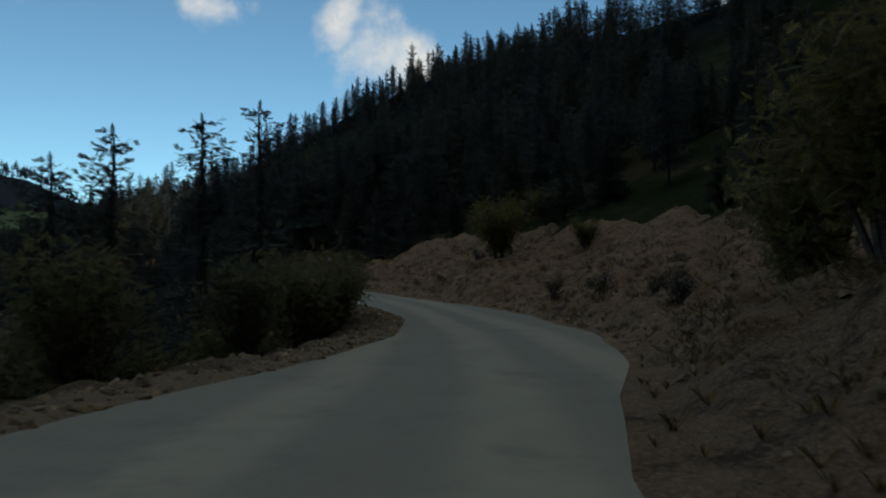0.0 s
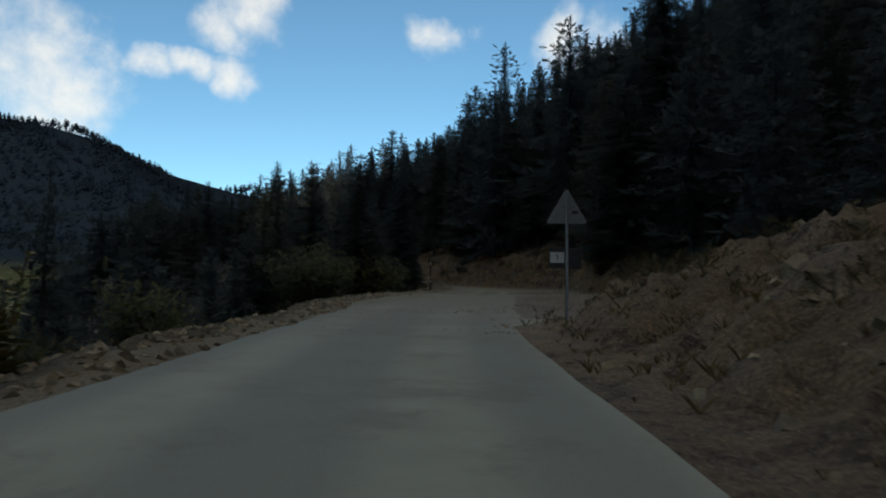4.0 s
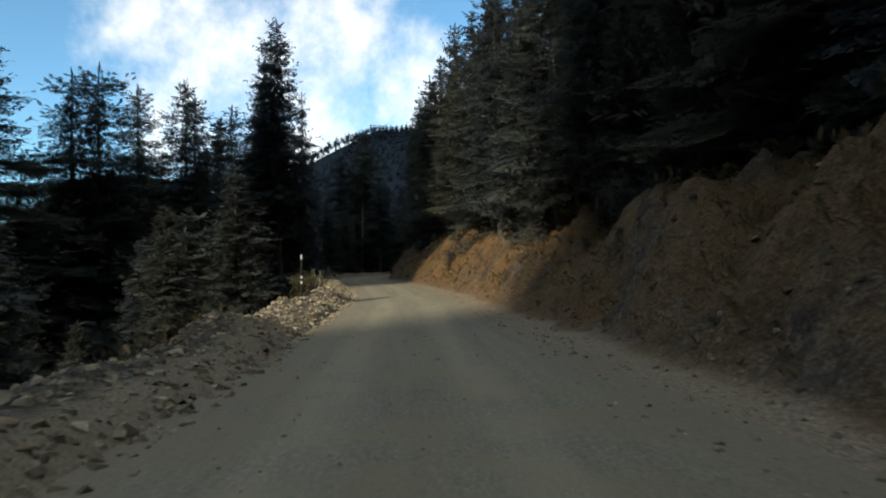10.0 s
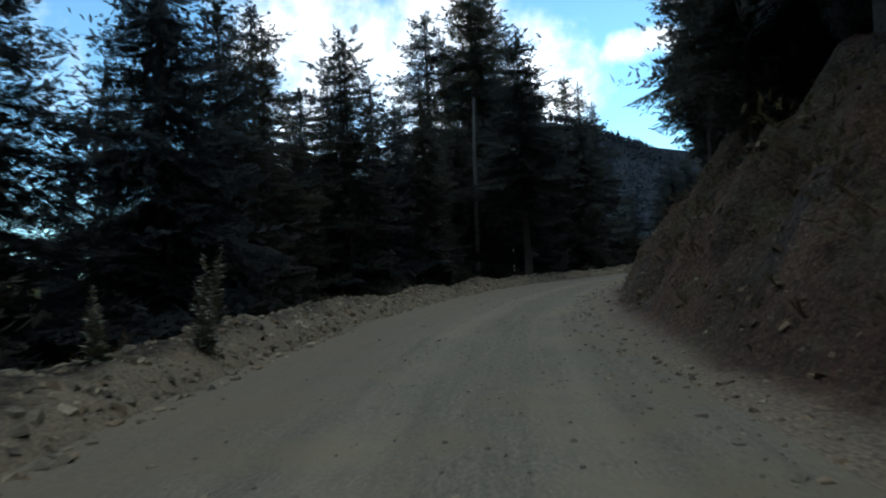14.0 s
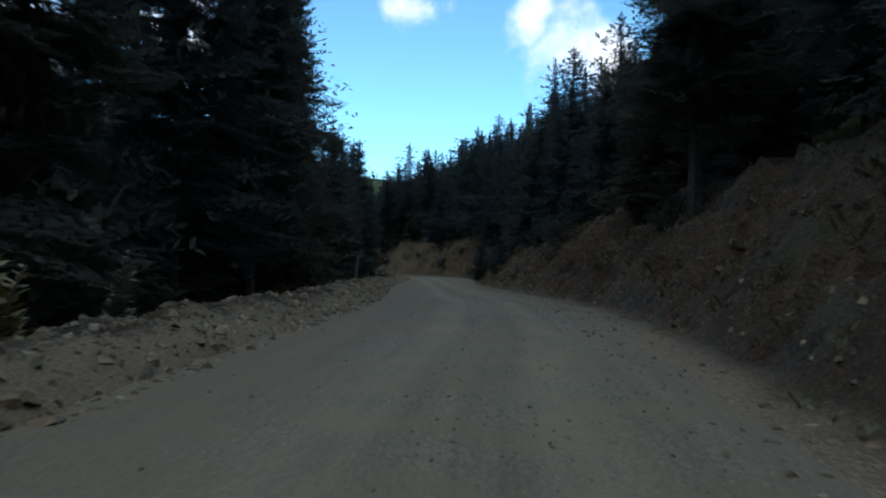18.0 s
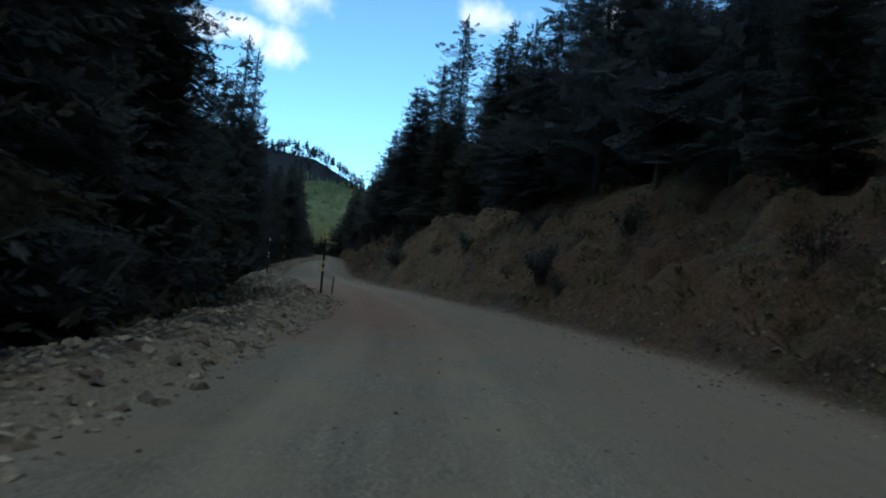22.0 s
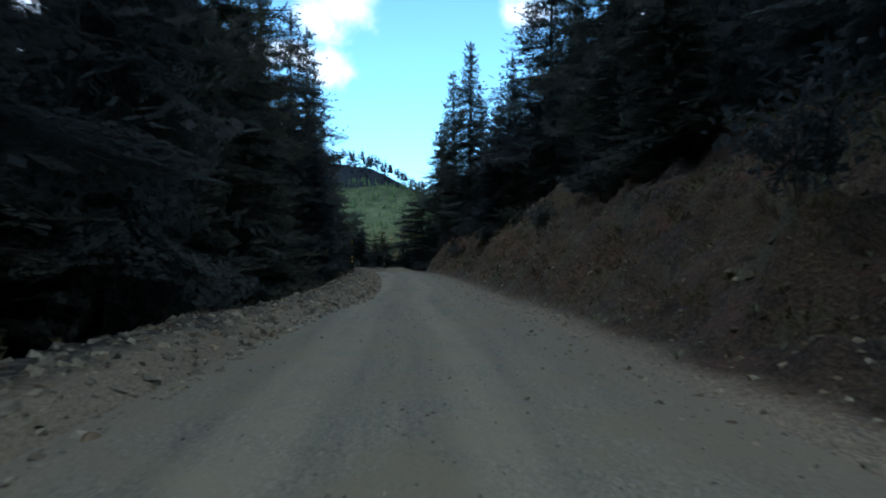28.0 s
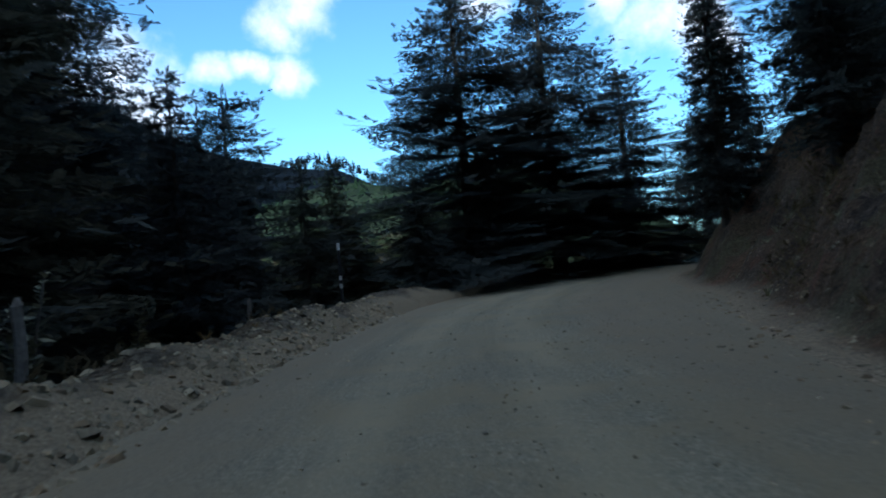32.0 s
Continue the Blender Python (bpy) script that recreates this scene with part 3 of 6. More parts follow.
# cross-section along the road: left and right edge, heap on the left, cutting on the right (height, steepness)
AT = [-40, 0, 5, 9, 13, 21, 26, 32, 42, 50, 55, 60, 68, 80, 92, 96, 99, 103, 109, 112, 116, 118, 120, 124, 132, 145, 150, 157, 174, 212, 250, 299, 328, 368, 396, 405, 414, 424, 442, 475, 502, 549, 556, 562, 584, 606, 618, 623, 629, 640, 700]
LEFT = [4, 5.2, 5, 4.5, 3.7, 2.2, 1.9, 1.6, 2.1, 3.5, 4.0, 4.5, 4.2, 3.8, 3.4, 3.5, 3.7, 4.6, 5.0, 4.8, 4.2, 4.0, 3.9, 3.6, 3.2, 1.4, 1.5, 2.5, 2.4, 2.4, 2.7, 4.9, 3.0, 3.7, 4.2, 3.4, 2.5, 2.2, 1.8, 4.6, 4.0, 2.0, 1.2, 1.2, 2.0, 2.6, 3.2, 3.1, 3.0, 3, 3]
RIGHT = [1, 0.7, 0.9, 1.6, 2.7, 4, 3.9, 4.4, 4, 2.7, 2.3, 1.9, 1.7, 1.8, 1.9, 4, 9, 12, 12.3, 12, 10.8, 8, 5.2, 4.6, 5.6, 5, 4.1, 3, 2.8, 2.6, 2.4, 1.2, 2.1, 2.5, 2.7, 3.0, 4.4, 5.2, 4.2, 2, 2.4, 3, 2.8, 2.7, 2.6, 2.6, 3.2, 4.2, 5.4, 4.5, 3]
HEAP = [0.1, 0.1, 0.1, 0.1, 0.1, 0.1, 0.1, 0.1, 0.1, 0.1, 0.1, 0.1, 0.1, 0.1, 0.1, 0.1, 0.1, 0.1, 0.1, 0.1, 0.1, 0.1, 0.1, 0.1, 0.25, 0.55, 0.55, 0.5, 0.3, 0.45, 0.5, 0.5, 0.4, 0.4, 0.5, 0.35, 0.2, 0.2, 0.25, 0.3, 0.35, 0.36, 0.36, 0.36, 0.36, 0.4, 0.45, 0.45, 0.5, 0.5, 0.4]
CUT = [1.2, 1, 1, 1, 1.2, 1.5, 1.5, 1.6, 1.8, 2, 2, 1.8, 1.6, 1.5, 1.6, 1.6, 1.4, 1.2, 1.2, 1.6, 2.2, 2.4, 2.4, 2.4, 2.4, 2.8, 2.9, 3, 2.8, 2.3, 3.8, 4, 3.6, 3.8, 3.6, 4, 4.4, 4.8, 5.5, 5.5, 4.6, 4, 3.6, 3.4, 2.9, 2.9, 3, 3, 3.2, 4, 4]
STEEP = [0.3, 0.3, 0.3, 0.3, 0.3, 0.33, 0.35, 0.38, 0.42, 0.45, 0.45, 0.42, 0.4, 0.4, 0.3, 0.35, 0.4, 0.4, 0.4, 0.45, 0.6, 0.7, 0.7, 0.7, 0.7, 0.75, 0.75, 0.75, 0.75, 0.8, 0.85, 1.1, 0.8, 0.75, 0.7, 0.7, 0.7, 0.72, 0.8, 1, 0.9, 0.75, 0.8, 0.85, 1.1, 1.2, 1.2, 1.2, 1.2, 1.2, 1]


def fbm(x, y, scale, seed=0.0, octaves=3):
    """Smooth value noise on arrays, about -1 to 1."""
    out, amp = np.zeros(np.shape(x)), 1.0
    u, v = np.asarray(x, float) / scale + seed, np.asarray(y, float) / scale - seed * 1.7
    for _ in range(octaves):
        iu, iv = np.floor(u), np.floor(v)
        fu, fv = u - iu, v - iv
        fu, fv = fu * fu * (3 - 2 * fu), fv * fv * (3 - 2 * fv)

        def corner(a, b):
            h = np.sin(a * 127.1 + b * 311.7 + seed * 7.3) * 43758.5453
            return (h - np.floor(h)) * 2 - 1
        out += amp * ((corner(iu, iv) * (1 - fu) + corner(iu + 1, iv) * fu) * (1 - fv)
                      + (corner(iu, iv + 1) * (1 - fu) + corner(iu + 1, iv + 1) * fu) * fv)
        u, v, amp = u * 2.03 + 11.3, v * 2.03 - 5.7, amp * 0.5
    return out


def nearest(x, y):
    """Metres along and across the road (right positive) of places in the plan."""
    x, y = np.atleast_1d(np.asarray(x, float)), np.atleast_1d(np.asarray(y, float))
    i = np.empty(len(x), int)
    for k in range(0, len(x), 4000):
        dd = (x[k:k + 4000, None] - LINE_X) ** 2 + (y[k:k + 4000, None] - LINE_Y) ** 2
        i[k:k + 4000] = dd.argmin(1)
    ex, ey = x - LINE_X[i], y - LINE_Y[i]
    side = ex * TAN_Y[i] - ey * TAN_X[i]
    ahead = ex * TAN_X[i] + ey * TAN_Y[i]
    d = np.where(side >= 0, 1, -1) * np.hypot(ex, ey)
    d = np.where(np.abs(ahead) < 1.5, side, d)
    return LINE_S[i] + np.clip(ahead, -1, 1), d


def section(s, d, x, y):
    """Height of the ground over the sea of the plan, near the road."""
    z = np.interp(s, LINE_S, LINE_Z)
    le, re, heap, cut, steep = (np.interp(s, AT, v) for v in (LEFT, RIGHT, HEAP, CUT, STEEP))
    rough = fbm(x, y, 3.2, 3.1, 4)
    lumps = fbm(x, y, 0.9, 8.0, 2)
    # carriageway, slightly rutted
    h = 0.02 * fbm(x, y, 2.0, 1.0, 2) - 0.02 * np.exp(-((np.abs(d) - 0.85) / 0.35) ** 2)
    # left: heap of spoil, then the fall of the hillside
    dl = -d - le
    hw = 1.1 + heap * 2.4
    bumpy = heap * np.sin(np.clip(dl / hw, 0, 1) * math.pi) ** 0.8 * (1 + 0.35 * rough) + 0.2 * lumps * np.clip(dl, 0, 0.6)
    fall = np.clip(dl - hw * 0.75 - 1.0, 0, None)
    fall = 0.62 * np.where(fall < 90, fall, 90 + (fall - 90) * 0.2) + 0.0
    left = bumpy - fall * (1 + 0.06 * rough) - 0.02 * np.clip(dl, 0, 2)
    # right: shallow edge, cutting, then the mountainside
    dr = d - re
    run = cut / steep
    rise = np.clip(dr - 0.8, 0, None)
    toe = 0.1 * np.clip(dr, 0, 0.8) ** 1.5
    face = np.clip(rise, 0, run) * steep
    up = np.clip(rise - run, 0, None)
    shelf = np.clip(up - 3.5, 0, None)
    slope = 0.25 * np.clip(up, 0, 3.5) + 0.48 * np.clip(shelf, 0, 60) + 165 * (1 - np.exp(-0.8 * np.clip(shelf - 60, 0, None) / 165))
    crag = 0.8 * (0.42 - np.abs(fbm(x, y, 1.5, 6.6, 4))) + 0.35 * fbm(s, d * 0.35, 1.6, 2.7, 2) + 0.16 * fbm(x, y, 0.55, 1.9, 2)
    right = toe + face + slope + crag * np.clip(rise * 0.7, 0, 1) * np.clip(1.4 - up * 0.25, 0.3, 1) * np.clip(s / 60 - 1, 0.15, 1) + (rough * 0.5 + lumps * 0.3 + 0.3 * np.abs(fbm(x, y, 1.7, 4.4, 2))) * np.clip(rise * 1.2, 0, 1)
    return z + np.where(dl > 0, left, np.where(dr > 0, right, h))


PEAKS = [(-2150, 1850, 600, 1000, 700), (-1500, 2300, 440, 500, 420), (-2700, 1050, 480, 700, 500), (-740, 1275, 158, 300, 240),
         (-900, 2300, 330, 500, 500), (600, 2500, 300, 700, 600), (1900, 600, 300, 900, 900),
         (-1900, -300, 330, 700, 600), (-600, -1800, 280, 900, 700)]
# unseen ridge added sunward to shade the road, cut by one narrow sunlit gap
SHADE_RIDGE_AT, SHADE_RIDGE_WIDE, SHADE_RIDGE_TALL = 190.0, 78.0, 455.0
SUN_GAP_AT, SUN_GAP_HALF = -33.5, 12.5


def ridge(x, y):
    """Height of the added ridge that keeps the sun off most of the road."""
    u = unit(SUN_AZ, 0)
    a, c = x * u.x + y * u.y, -x * u.y + y * u.x
    ends = np.clip((c + 460) / 130, 0, 1) * np.clip((430 - c) / 130, 0, 1)
    sun_gap = np.clip((np.abs(c - SUN_GAP_AT) - SUN_GAP_HALF + 9) / 18, 0, 1)
    crest = SHADE_RIDGE_TALL * ends + 18 * fbm(x, y, 60, 2.2, 3)
    return -70 + (crest * (0.12 + 0.88 * sun_gap) + 70) * np.exp(-((a - SHADE_RIDGE_AT) / SHADE_RIDGE_WIDE) ** 2)


def terrain(x, y):
    x, y = np.asarray(x, float), np.asarray(y, float)
    s, d = nearest(x, y)
    near = section(s, d, x, y)
    far = -40 + 14 * fbm(x, y, 240, 5.0, 4)
    for px, py, h, rx, ry in PEAKS:
        far = np.maximum(far, -60 + (h + 60) * np.exp(-(((x - px) / rx) ** 2 + ((y - py) / ry) ** 2))
                         + 26 * fbm(x, y, 170, px * 0.01, 4))
    a = np.abs(d)
    k = np.where(d < 0, np.clip((a - 120) / 160, 0, 1), np.clip((a - 320) / 250, 0, 1))
    k = k * k * (3 - 2 * k)
    return np.maximum(near * (1 - k) + far * k, ridge(x, y))


def at_sd(s, d):
    i = np.clip(np.interp(s, LINE_S, np.arange(len(LINE_S))), 0, len(LINE_S) - 1)
    k = np.arange(len(LINE_S))
    x, y = np.interp(i, k, LINE_X), np.interp(i, k, LINE_Y)
    tx, ty = np.interp(i, k, TAN_X), np.interp(i, k, TAN_Y)
    n = np.hypot(tx, ty)
    return x + d * ty / n, y - d * tx / n


def height(x, y):
    return float(terrain(np.array([x]), np.array([y]))[0])


# ---- building helpers ----
def mesh_from(name, verts, faces, material, uvs=None, smooth=False):
    me = bpy.data.meshes.new(name)
    me.from_pydata([tuple(v) for v in verts], [], [tuple(f) for f in faces])
    me.materials.append(material)
    if uvs is not None:
        layer = me.uv_layers.new(name="along")
        idx = np.empty(len(me.loops), np.int32)
        me.loops.foreach_get("vertex_index", idx)
        layer.data.foreach_set("uv", np.asarray(uvs, np.float32)[idx].ravel())
    if smooth:
        me.polygons.foreach_set("use_smooth", [True] * len(me.polygons))
    me.update()
    return me


def part(name, me, parent=None, label="", m=None):
    ob = new(name, me)
    if parent is not None:
        ob.parent = parent
    if m is not None:
        ob.matrix_basis = m
    if label:
        tagged(ob, label)
    return ob


def strip(name, s_values, d_of, material, label):
    """A sheet along the road, between lines given by d_of(s)."""
    s_values = np.asarray(s_values, float)
    cols = np.array([d_of(s) for s in s_values])
    nd = cols.shape[1]
    ss = np.repeat(s_values, nd)
    dd = cols.ravel()
    x, y = at_sd(ss, dd)
    z = section(ss, dd, x, y)
    faces = [(i * nd + j, i * nd + j + 1, (i + 1) * nd + j + 1, (i + 1) * nd + j)
             for i in range(len(s_values) - 1) for j in range(nd - 1)]
    me = mesh_from(name, np.stack([x, y, z], 1), faces, material, np.stack([ss, np.abs(dd - np.repeat(cols[:, 0 if name == "bank" else -1], nd)) if name in ("bank", "verge") else dd], 1), True)
    return tagged(part(name, me), label, name.replace("_", " ").split()[0], kind="structure")


def edge(s, table):
    return float(np.interp(s, AT, table))


# ---- the ground ----
PAVED_END = 117.0
SHARP = np.concatenate([np.arange(S0, 640, 0.5), np.arange(640, S1, 3.0)])
paved = SHARP[SHARP <= PAVED_END]
loose = np.concatenate([[paved[-1]], SHARP[SHARP > PAVED_END]])


def paved_right(s):
    """Right edge of the asphalt, which runs on past the mouth of the side track."""
    return min(float(np.interp(s, [0, 90, 95, 104, 117], [9, 9, 2.3, 2.0, 1.6])) if s < 114 else edge(s, RIGHT) * (s - 114) / 3 + 1.7 * (117 - s) / 3,
               edge(s, RIGHT)) + (0.06 * math.sin(s * 1.7) + 0.04 * math.sin(s * 4.3) if 91 < s < 114 else 0)


def paved_left(s):
    return min(edge(s, LEFT), float(np.interp(s, [0, 98, 114, 117], [9, 4.0, 2.6, 9])))


beside = SHARP[(SHARP >= 88) & (SHARP <= PAVED_END)]
strip("road", paved, lambda s: np.linspace(-paved_left(s), paved_right(s), 15), ASPHALT, "narrow worn grey asphalt road dusted at its edges")
strip("road_gravel", loose, lambda s: np.linspace(-edge(s, LEFT), edge(s, RIGHT), 15), GRAVEL, "gravel mountain road with pale dusty wheel tracks")
strip("road_side_track", beside, lambda s: np.linspace(paved_right(s), edge(s, RIGHT) + 0.001, 12), GRAVEL, "bare brown earth mouth of a side track")
strip("road_shoulder", beside, lambda s: np.linspace(-edge(s, LEFT) - 0.001, -paved_left(s), 5), GRAVEL, "dusty earth shoulder beside the end of the asphalt")
OUT_L = list(np.arange(0, 2.8, 0.17)) + [2.9, 3.3, 4, 5.2, 7, 9.5, 13]
OUT_R = list(np.arange(0, 6.2, 0.22)) + [6.4, 6.8, 7.4, 8.2, 9.4, 11, 12.6, 14.5]
SIDES = np.concatenate([np.arange(S0, 640, 0.32), np.arange(640, S1, 3.0)])
strip("verge", SIDES, lambda s: [-edge(s, LEFT) - o for o in OUT_L[::-1]], RUBBLE, "stony verge with a low heap of broken stone and earth")
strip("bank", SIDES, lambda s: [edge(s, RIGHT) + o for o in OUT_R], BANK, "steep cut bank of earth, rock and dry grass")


def axis(lo, hi, step, reach):
    fine = list(np.arange(lo, hi + 0.1, step))
    a, g = [], step
    p = hi
    while p < reach:
        g *= 1.16
        p += g
        a.append(p)
    b, g = [], step
    p = lo
    while p > -reach:
        g *= 1.16
        p -= g
        b.append(p)
    return np.array(b[::-1] + fine + a)


def build_ground():
    gx, gy = axis(-340, 60, 4.0, 4300), axis(-360, 640, 4.0, 4300)
    xx, yy = np.meshgrid(gx, gy)
    x, y = xx.ravel(), yy.ravel()
    z = terrain(x, y)
    s, d = nearest(x, y)
    le, re = np.interp(s, AT, LEFT), np.interp(s, AT, RIGHT)
    inside = np.where(d < 0, (13 + le + d), (14.5 + re - d))
    z = z - 1.6 * np.clip(inside / 5, 0, 1) - 1.2 * (np.abs(d) < 8)
    nx = len(gx)
    faces = [(j * nx + i, j * nx + i + 1, (j + 1) * nx + i + 1, (j + 1) * nx + i) for j in range(len(gy) - 1) for i in range(nx - 1)]
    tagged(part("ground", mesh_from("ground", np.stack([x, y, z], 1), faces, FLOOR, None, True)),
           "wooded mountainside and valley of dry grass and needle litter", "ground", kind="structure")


build_ground()


# ---- trees ----
def tube(path, radii, sides, verts, faces):
    """Adds a tapering tube along points to the lists."""
    base = len(verts)
    for k, (p, r) in enumerate(zip(path, radii)):
        ahead = (path[min(k + 1, len(path) - 1)] - path[max(k - 1, 0)]).normalized()
        u = ahead.orthogonal().normalized()
        v = ahead.cross(u)
        for j in range(sides):
            a = 2 * math.pi * j / sides
            verts.append(p + u * (math.cos(a) * r) + v * (math.sin(a) * r))
    for k in range(len(path) - 1):
        for j in range(sides):
            a, b = base + k * sides + j, base + k * sides + (j + 1) % sides
            faces.append((a, b, b + sides, a + sides))
    faces.append(tuple(base + (len(path) - 1) * sides + j for j in range(sides)))


FROND = np.array([(0, 0.5), (0.5, 1), (1, 0.5), (0.5, 0)], np.float32)


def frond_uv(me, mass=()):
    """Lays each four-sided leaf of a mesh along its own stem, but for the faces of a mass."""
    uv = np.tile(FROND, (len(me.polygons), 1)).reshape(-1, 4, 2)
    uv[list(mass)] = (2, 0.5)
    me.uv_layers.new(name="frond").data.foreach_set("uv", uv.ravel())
    return me


def spray(p, way, size, width, rnd, verts, faces):
    """One needle spray: a bent lozenge."""
    side = Vector((-way.y, way.x, 0))
    if side.length < 1e-3:
        side = Vector((1, 0, 0))
    side = (side.normalized() + Vector((0, 0, rnd.uniform(-0.7, 0.7)))).normalized() * width
    b = len(verts)
    verts += [p, p + way * size * 0.45 + side, p + way * size, p + way * size * 0.5 - side]
    faces.append((b, b + 1, b + 2, b + 3))


def fir_meshes(seed, tall=18.0, base=0.12, spread=0.24, whorls=28, per=6, sprays=11, bare=0.0, droop=0.28, lean=0.0, size=0.43, light=False, heart=0.2):
    """Trunk and crown of a fir, base of the trunk at the origin."""
    rnd = random.Random(seed)
    tv, tf, cv, cf, hearts = [], [], [], [], []
    r0 = tall * 0.013 + 0.06
    path = [Vector((lean * (k / 8) ** 1.5 * tall + rnd.uniform(-.05, .05), rnd.uniform(-.05, .05), tall * k / 8 - (0.9 if k == 0 else 0))) for k in range(9)]
    tube(path, [r0 * (1 - 0.93 * k / 8) * (1.25 if k == 0 else 1) for k in range(9)], 4 if light else 6, tv, tf)
    lop = [rnd.uniform(0.72, 1.12) for _ in range(9)]
    pitch = tall * (1 - base) / whorls
    for w in range(whorls):
        f = base + (1 - base) * (w + rnd.uniform(-.3, .3)) / whorls
        f = min(max(f, base), 0.985)
        z = tall * f
        x0 = lean * f ** 1.5 * tall
        shape = min(1.0, (1 - f) ** 0.62 * 1.1) * min(1, 0.55 + (f - base) * 4)
        reach = 1.12 * tall * spread * shape * rnd.uniform(0.75, 1.12) + 0.2
        for b in range(per):
            a = 2 * math.pi * (b + rnd.random() * 0.8) / per + w * 1.1
            zb = z + rnd.uniform(-0.35, 0.35) * pitch
            length = reach * rnd.uniform(0.6, 1.15) * lop[int((a % (2 * math.pi)) / (2 * math.pi) * 9) % 9]
            if rnd.random() < bare:
                length *= 0.5
            out = Vector((math.cos(a), math.sin(a), 0))
            side = Vector((-out.y, out.x, 0))
            tilt = rnd.uniform(-0.1, 0.12) - 0.62 * droop * (1 - f) + 0.4 * max(0, f - 0.75) * 2
            foot = Vector((x0, 0, zb))
            end = foot + out * length + Vector((0, 0, length * tilt))
            if length > 1.0 and w % 5 == 0 and not light:
                tube([foot, (foot + end) / 2 + Vector((0, 0, -0.05 * length)), end], [0.012 * tall * (1 - f) * 0.35 + 0.02, 0.02, 0.008], 3, tv, tf)
            # flat drooping pads of twigs
            for q in range(1 if light else 3):
                if rnd.random() < bare * 1.6:
                    continue
                roll = rnd.uniform(-0.45, 0.45)
                sag = Vector((0, 0, -0.1 * length + 0.25 * pitch * rnd.uniform(-1, 1)))
                half = length * (rnd.uniform(0.24, 0.4) if light else rnd.uniform(0.17, 0.3)) + 0.1
                mid = foot.lerp(end, rnd.uniform(0.5, 0.68)) + sag
                n0 = len(cv)
                cv.extend((foot.lerp(end, 0.02), mid + side * half + Vector((0, 0, half * roll)), foot.lerp(end, rnd.uniform(0.82, 0.98)) + sag * 0.6, mid - side * half - Vector((0, 0, half * roll))))
                hearts.append(len(cf))
                cf.append((n0, n0 + 1, n0 + 2, n0 + 3))
            n = max(2 if light else 3, int(sprays * (0.35 + 0.9 * length / (tall * spread))))
            for k in range(n):
                u = 0.35 + 0.67 * ((k + rnd.random()) / n) ** 0.8
                p = foot + out * (length * u) + side * rnd.uniform(-.16, .16) * length * (1.15 - u) + Vector((0, 0, length * tilt * u + 0.1 * length * u * u))
                turn = a + (-1 if k % 2 else 1) * rnd.uniform(0.1, 1.5) * (1.2 - 0.5 * u)
                way = Vector((math.cos(turn), math.sin(turn), rnd.gauss(0.2, 0.42))).normalized()
                if rnd.random() < bare:
                    continue
                spray(p, way, size * rnd.uniform(0.65, 1.35) * (0.6 + 0.5 * (1 - f)), size * rnd.uniform(0.22, 0.34), rnd, cv, cf)
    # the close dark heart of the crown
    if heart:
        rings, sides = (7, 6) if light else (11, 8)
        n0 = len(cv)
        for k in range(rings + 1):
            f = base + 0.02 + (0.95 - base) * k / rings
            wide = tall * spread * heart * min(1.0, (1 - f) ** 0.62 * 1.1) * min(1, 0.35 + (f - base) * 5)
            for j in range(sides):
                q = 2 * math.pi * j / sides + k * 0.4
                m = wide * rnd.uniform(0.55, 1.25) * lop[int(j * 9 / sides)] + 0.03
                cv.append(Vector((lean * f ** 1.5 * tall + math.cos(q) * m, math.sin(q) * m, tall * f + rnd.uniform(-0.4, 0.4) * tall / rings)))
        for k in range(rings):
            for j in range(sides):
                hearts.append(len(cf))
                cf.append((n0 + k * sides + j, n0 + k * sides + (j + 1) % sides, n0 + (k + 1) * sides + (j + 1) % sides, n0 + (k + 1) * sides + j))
    for k in range(3):
        spray(Vector((lean * tall, 0, tall * (0.955 + 0.012 * k))), Vector((0.3 * math.cos(k * 2.1), 0.3 * math.sin(k * 2.1), 1)), tall * 0.035, 0.1, rnd, cv, cf)
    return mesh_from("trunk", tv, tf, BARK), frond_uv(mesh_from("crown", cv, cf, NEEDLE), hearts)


def fir_kind(seed, label, **kw):
    trunk, crown = fir_meshes(seed, **kw)
    root = new("fir_tree")
    tagged(root, label, "tree", "firs beside the road")
    part("trunk", trunk, root, "grey-brown scaly fir trunk")
    part("crown", crown, root, "dense dark green fir boughs")
    return root


FULL = [fir_kind(11, "tall dense dark green fir with layered boughs", tall=18, spread=0.30),
        fir_kind(12, "broad dark fir with boughs low to the ground", tall=16, base=0.06, spread=0.36, droop=0.32),
        fir_kind(13, "slender fir with a high crown above a bare trunk", tall=20, base=0.26, spread=0.28),
        fir_kind(14, "ragged fir with open sparse boughs", tall=17, base=0.16, spread=0.32, bare=0.15, per=6),
        fir_kind(15, "narrow pointed dark fir", tall=19, base=0.08, spread=0.24, whorls=38)]
NEAR = [fir_kind(16, "tall dense dark green fir with layered boughs", tall=18, base=0.07, spread=0.29, whorls=34, per=7, sprays=13, size=0.38),
        fir_kind(19, "broad dark fir with boughs low to the ground", tall=16, base=0.05, spread=0.34, whorls=32, per=7, sprays=13, droop=0.34, size=0.38),
        fir_kind(20, "dark fir with a bare lower trunk and ragged boughs", tall=19, base=0.2, spread=0.28, whorls=30, per=7, sprays=13, bare=0.08, size=0.38)]
YOUNG = [fir_kind(31, "young bushy fir with branches to the ground", tall=4.0, base=0.03, spread=0.34, whorls=14, per=7, sprays=9, size=0.42),
         fir_kind(32, "small dense young fir", tall=3.2, base=0.02, spread=0.42, whorls=12, per=7, sprays=9, size=0.4)]
USED = set()
REACH = {}
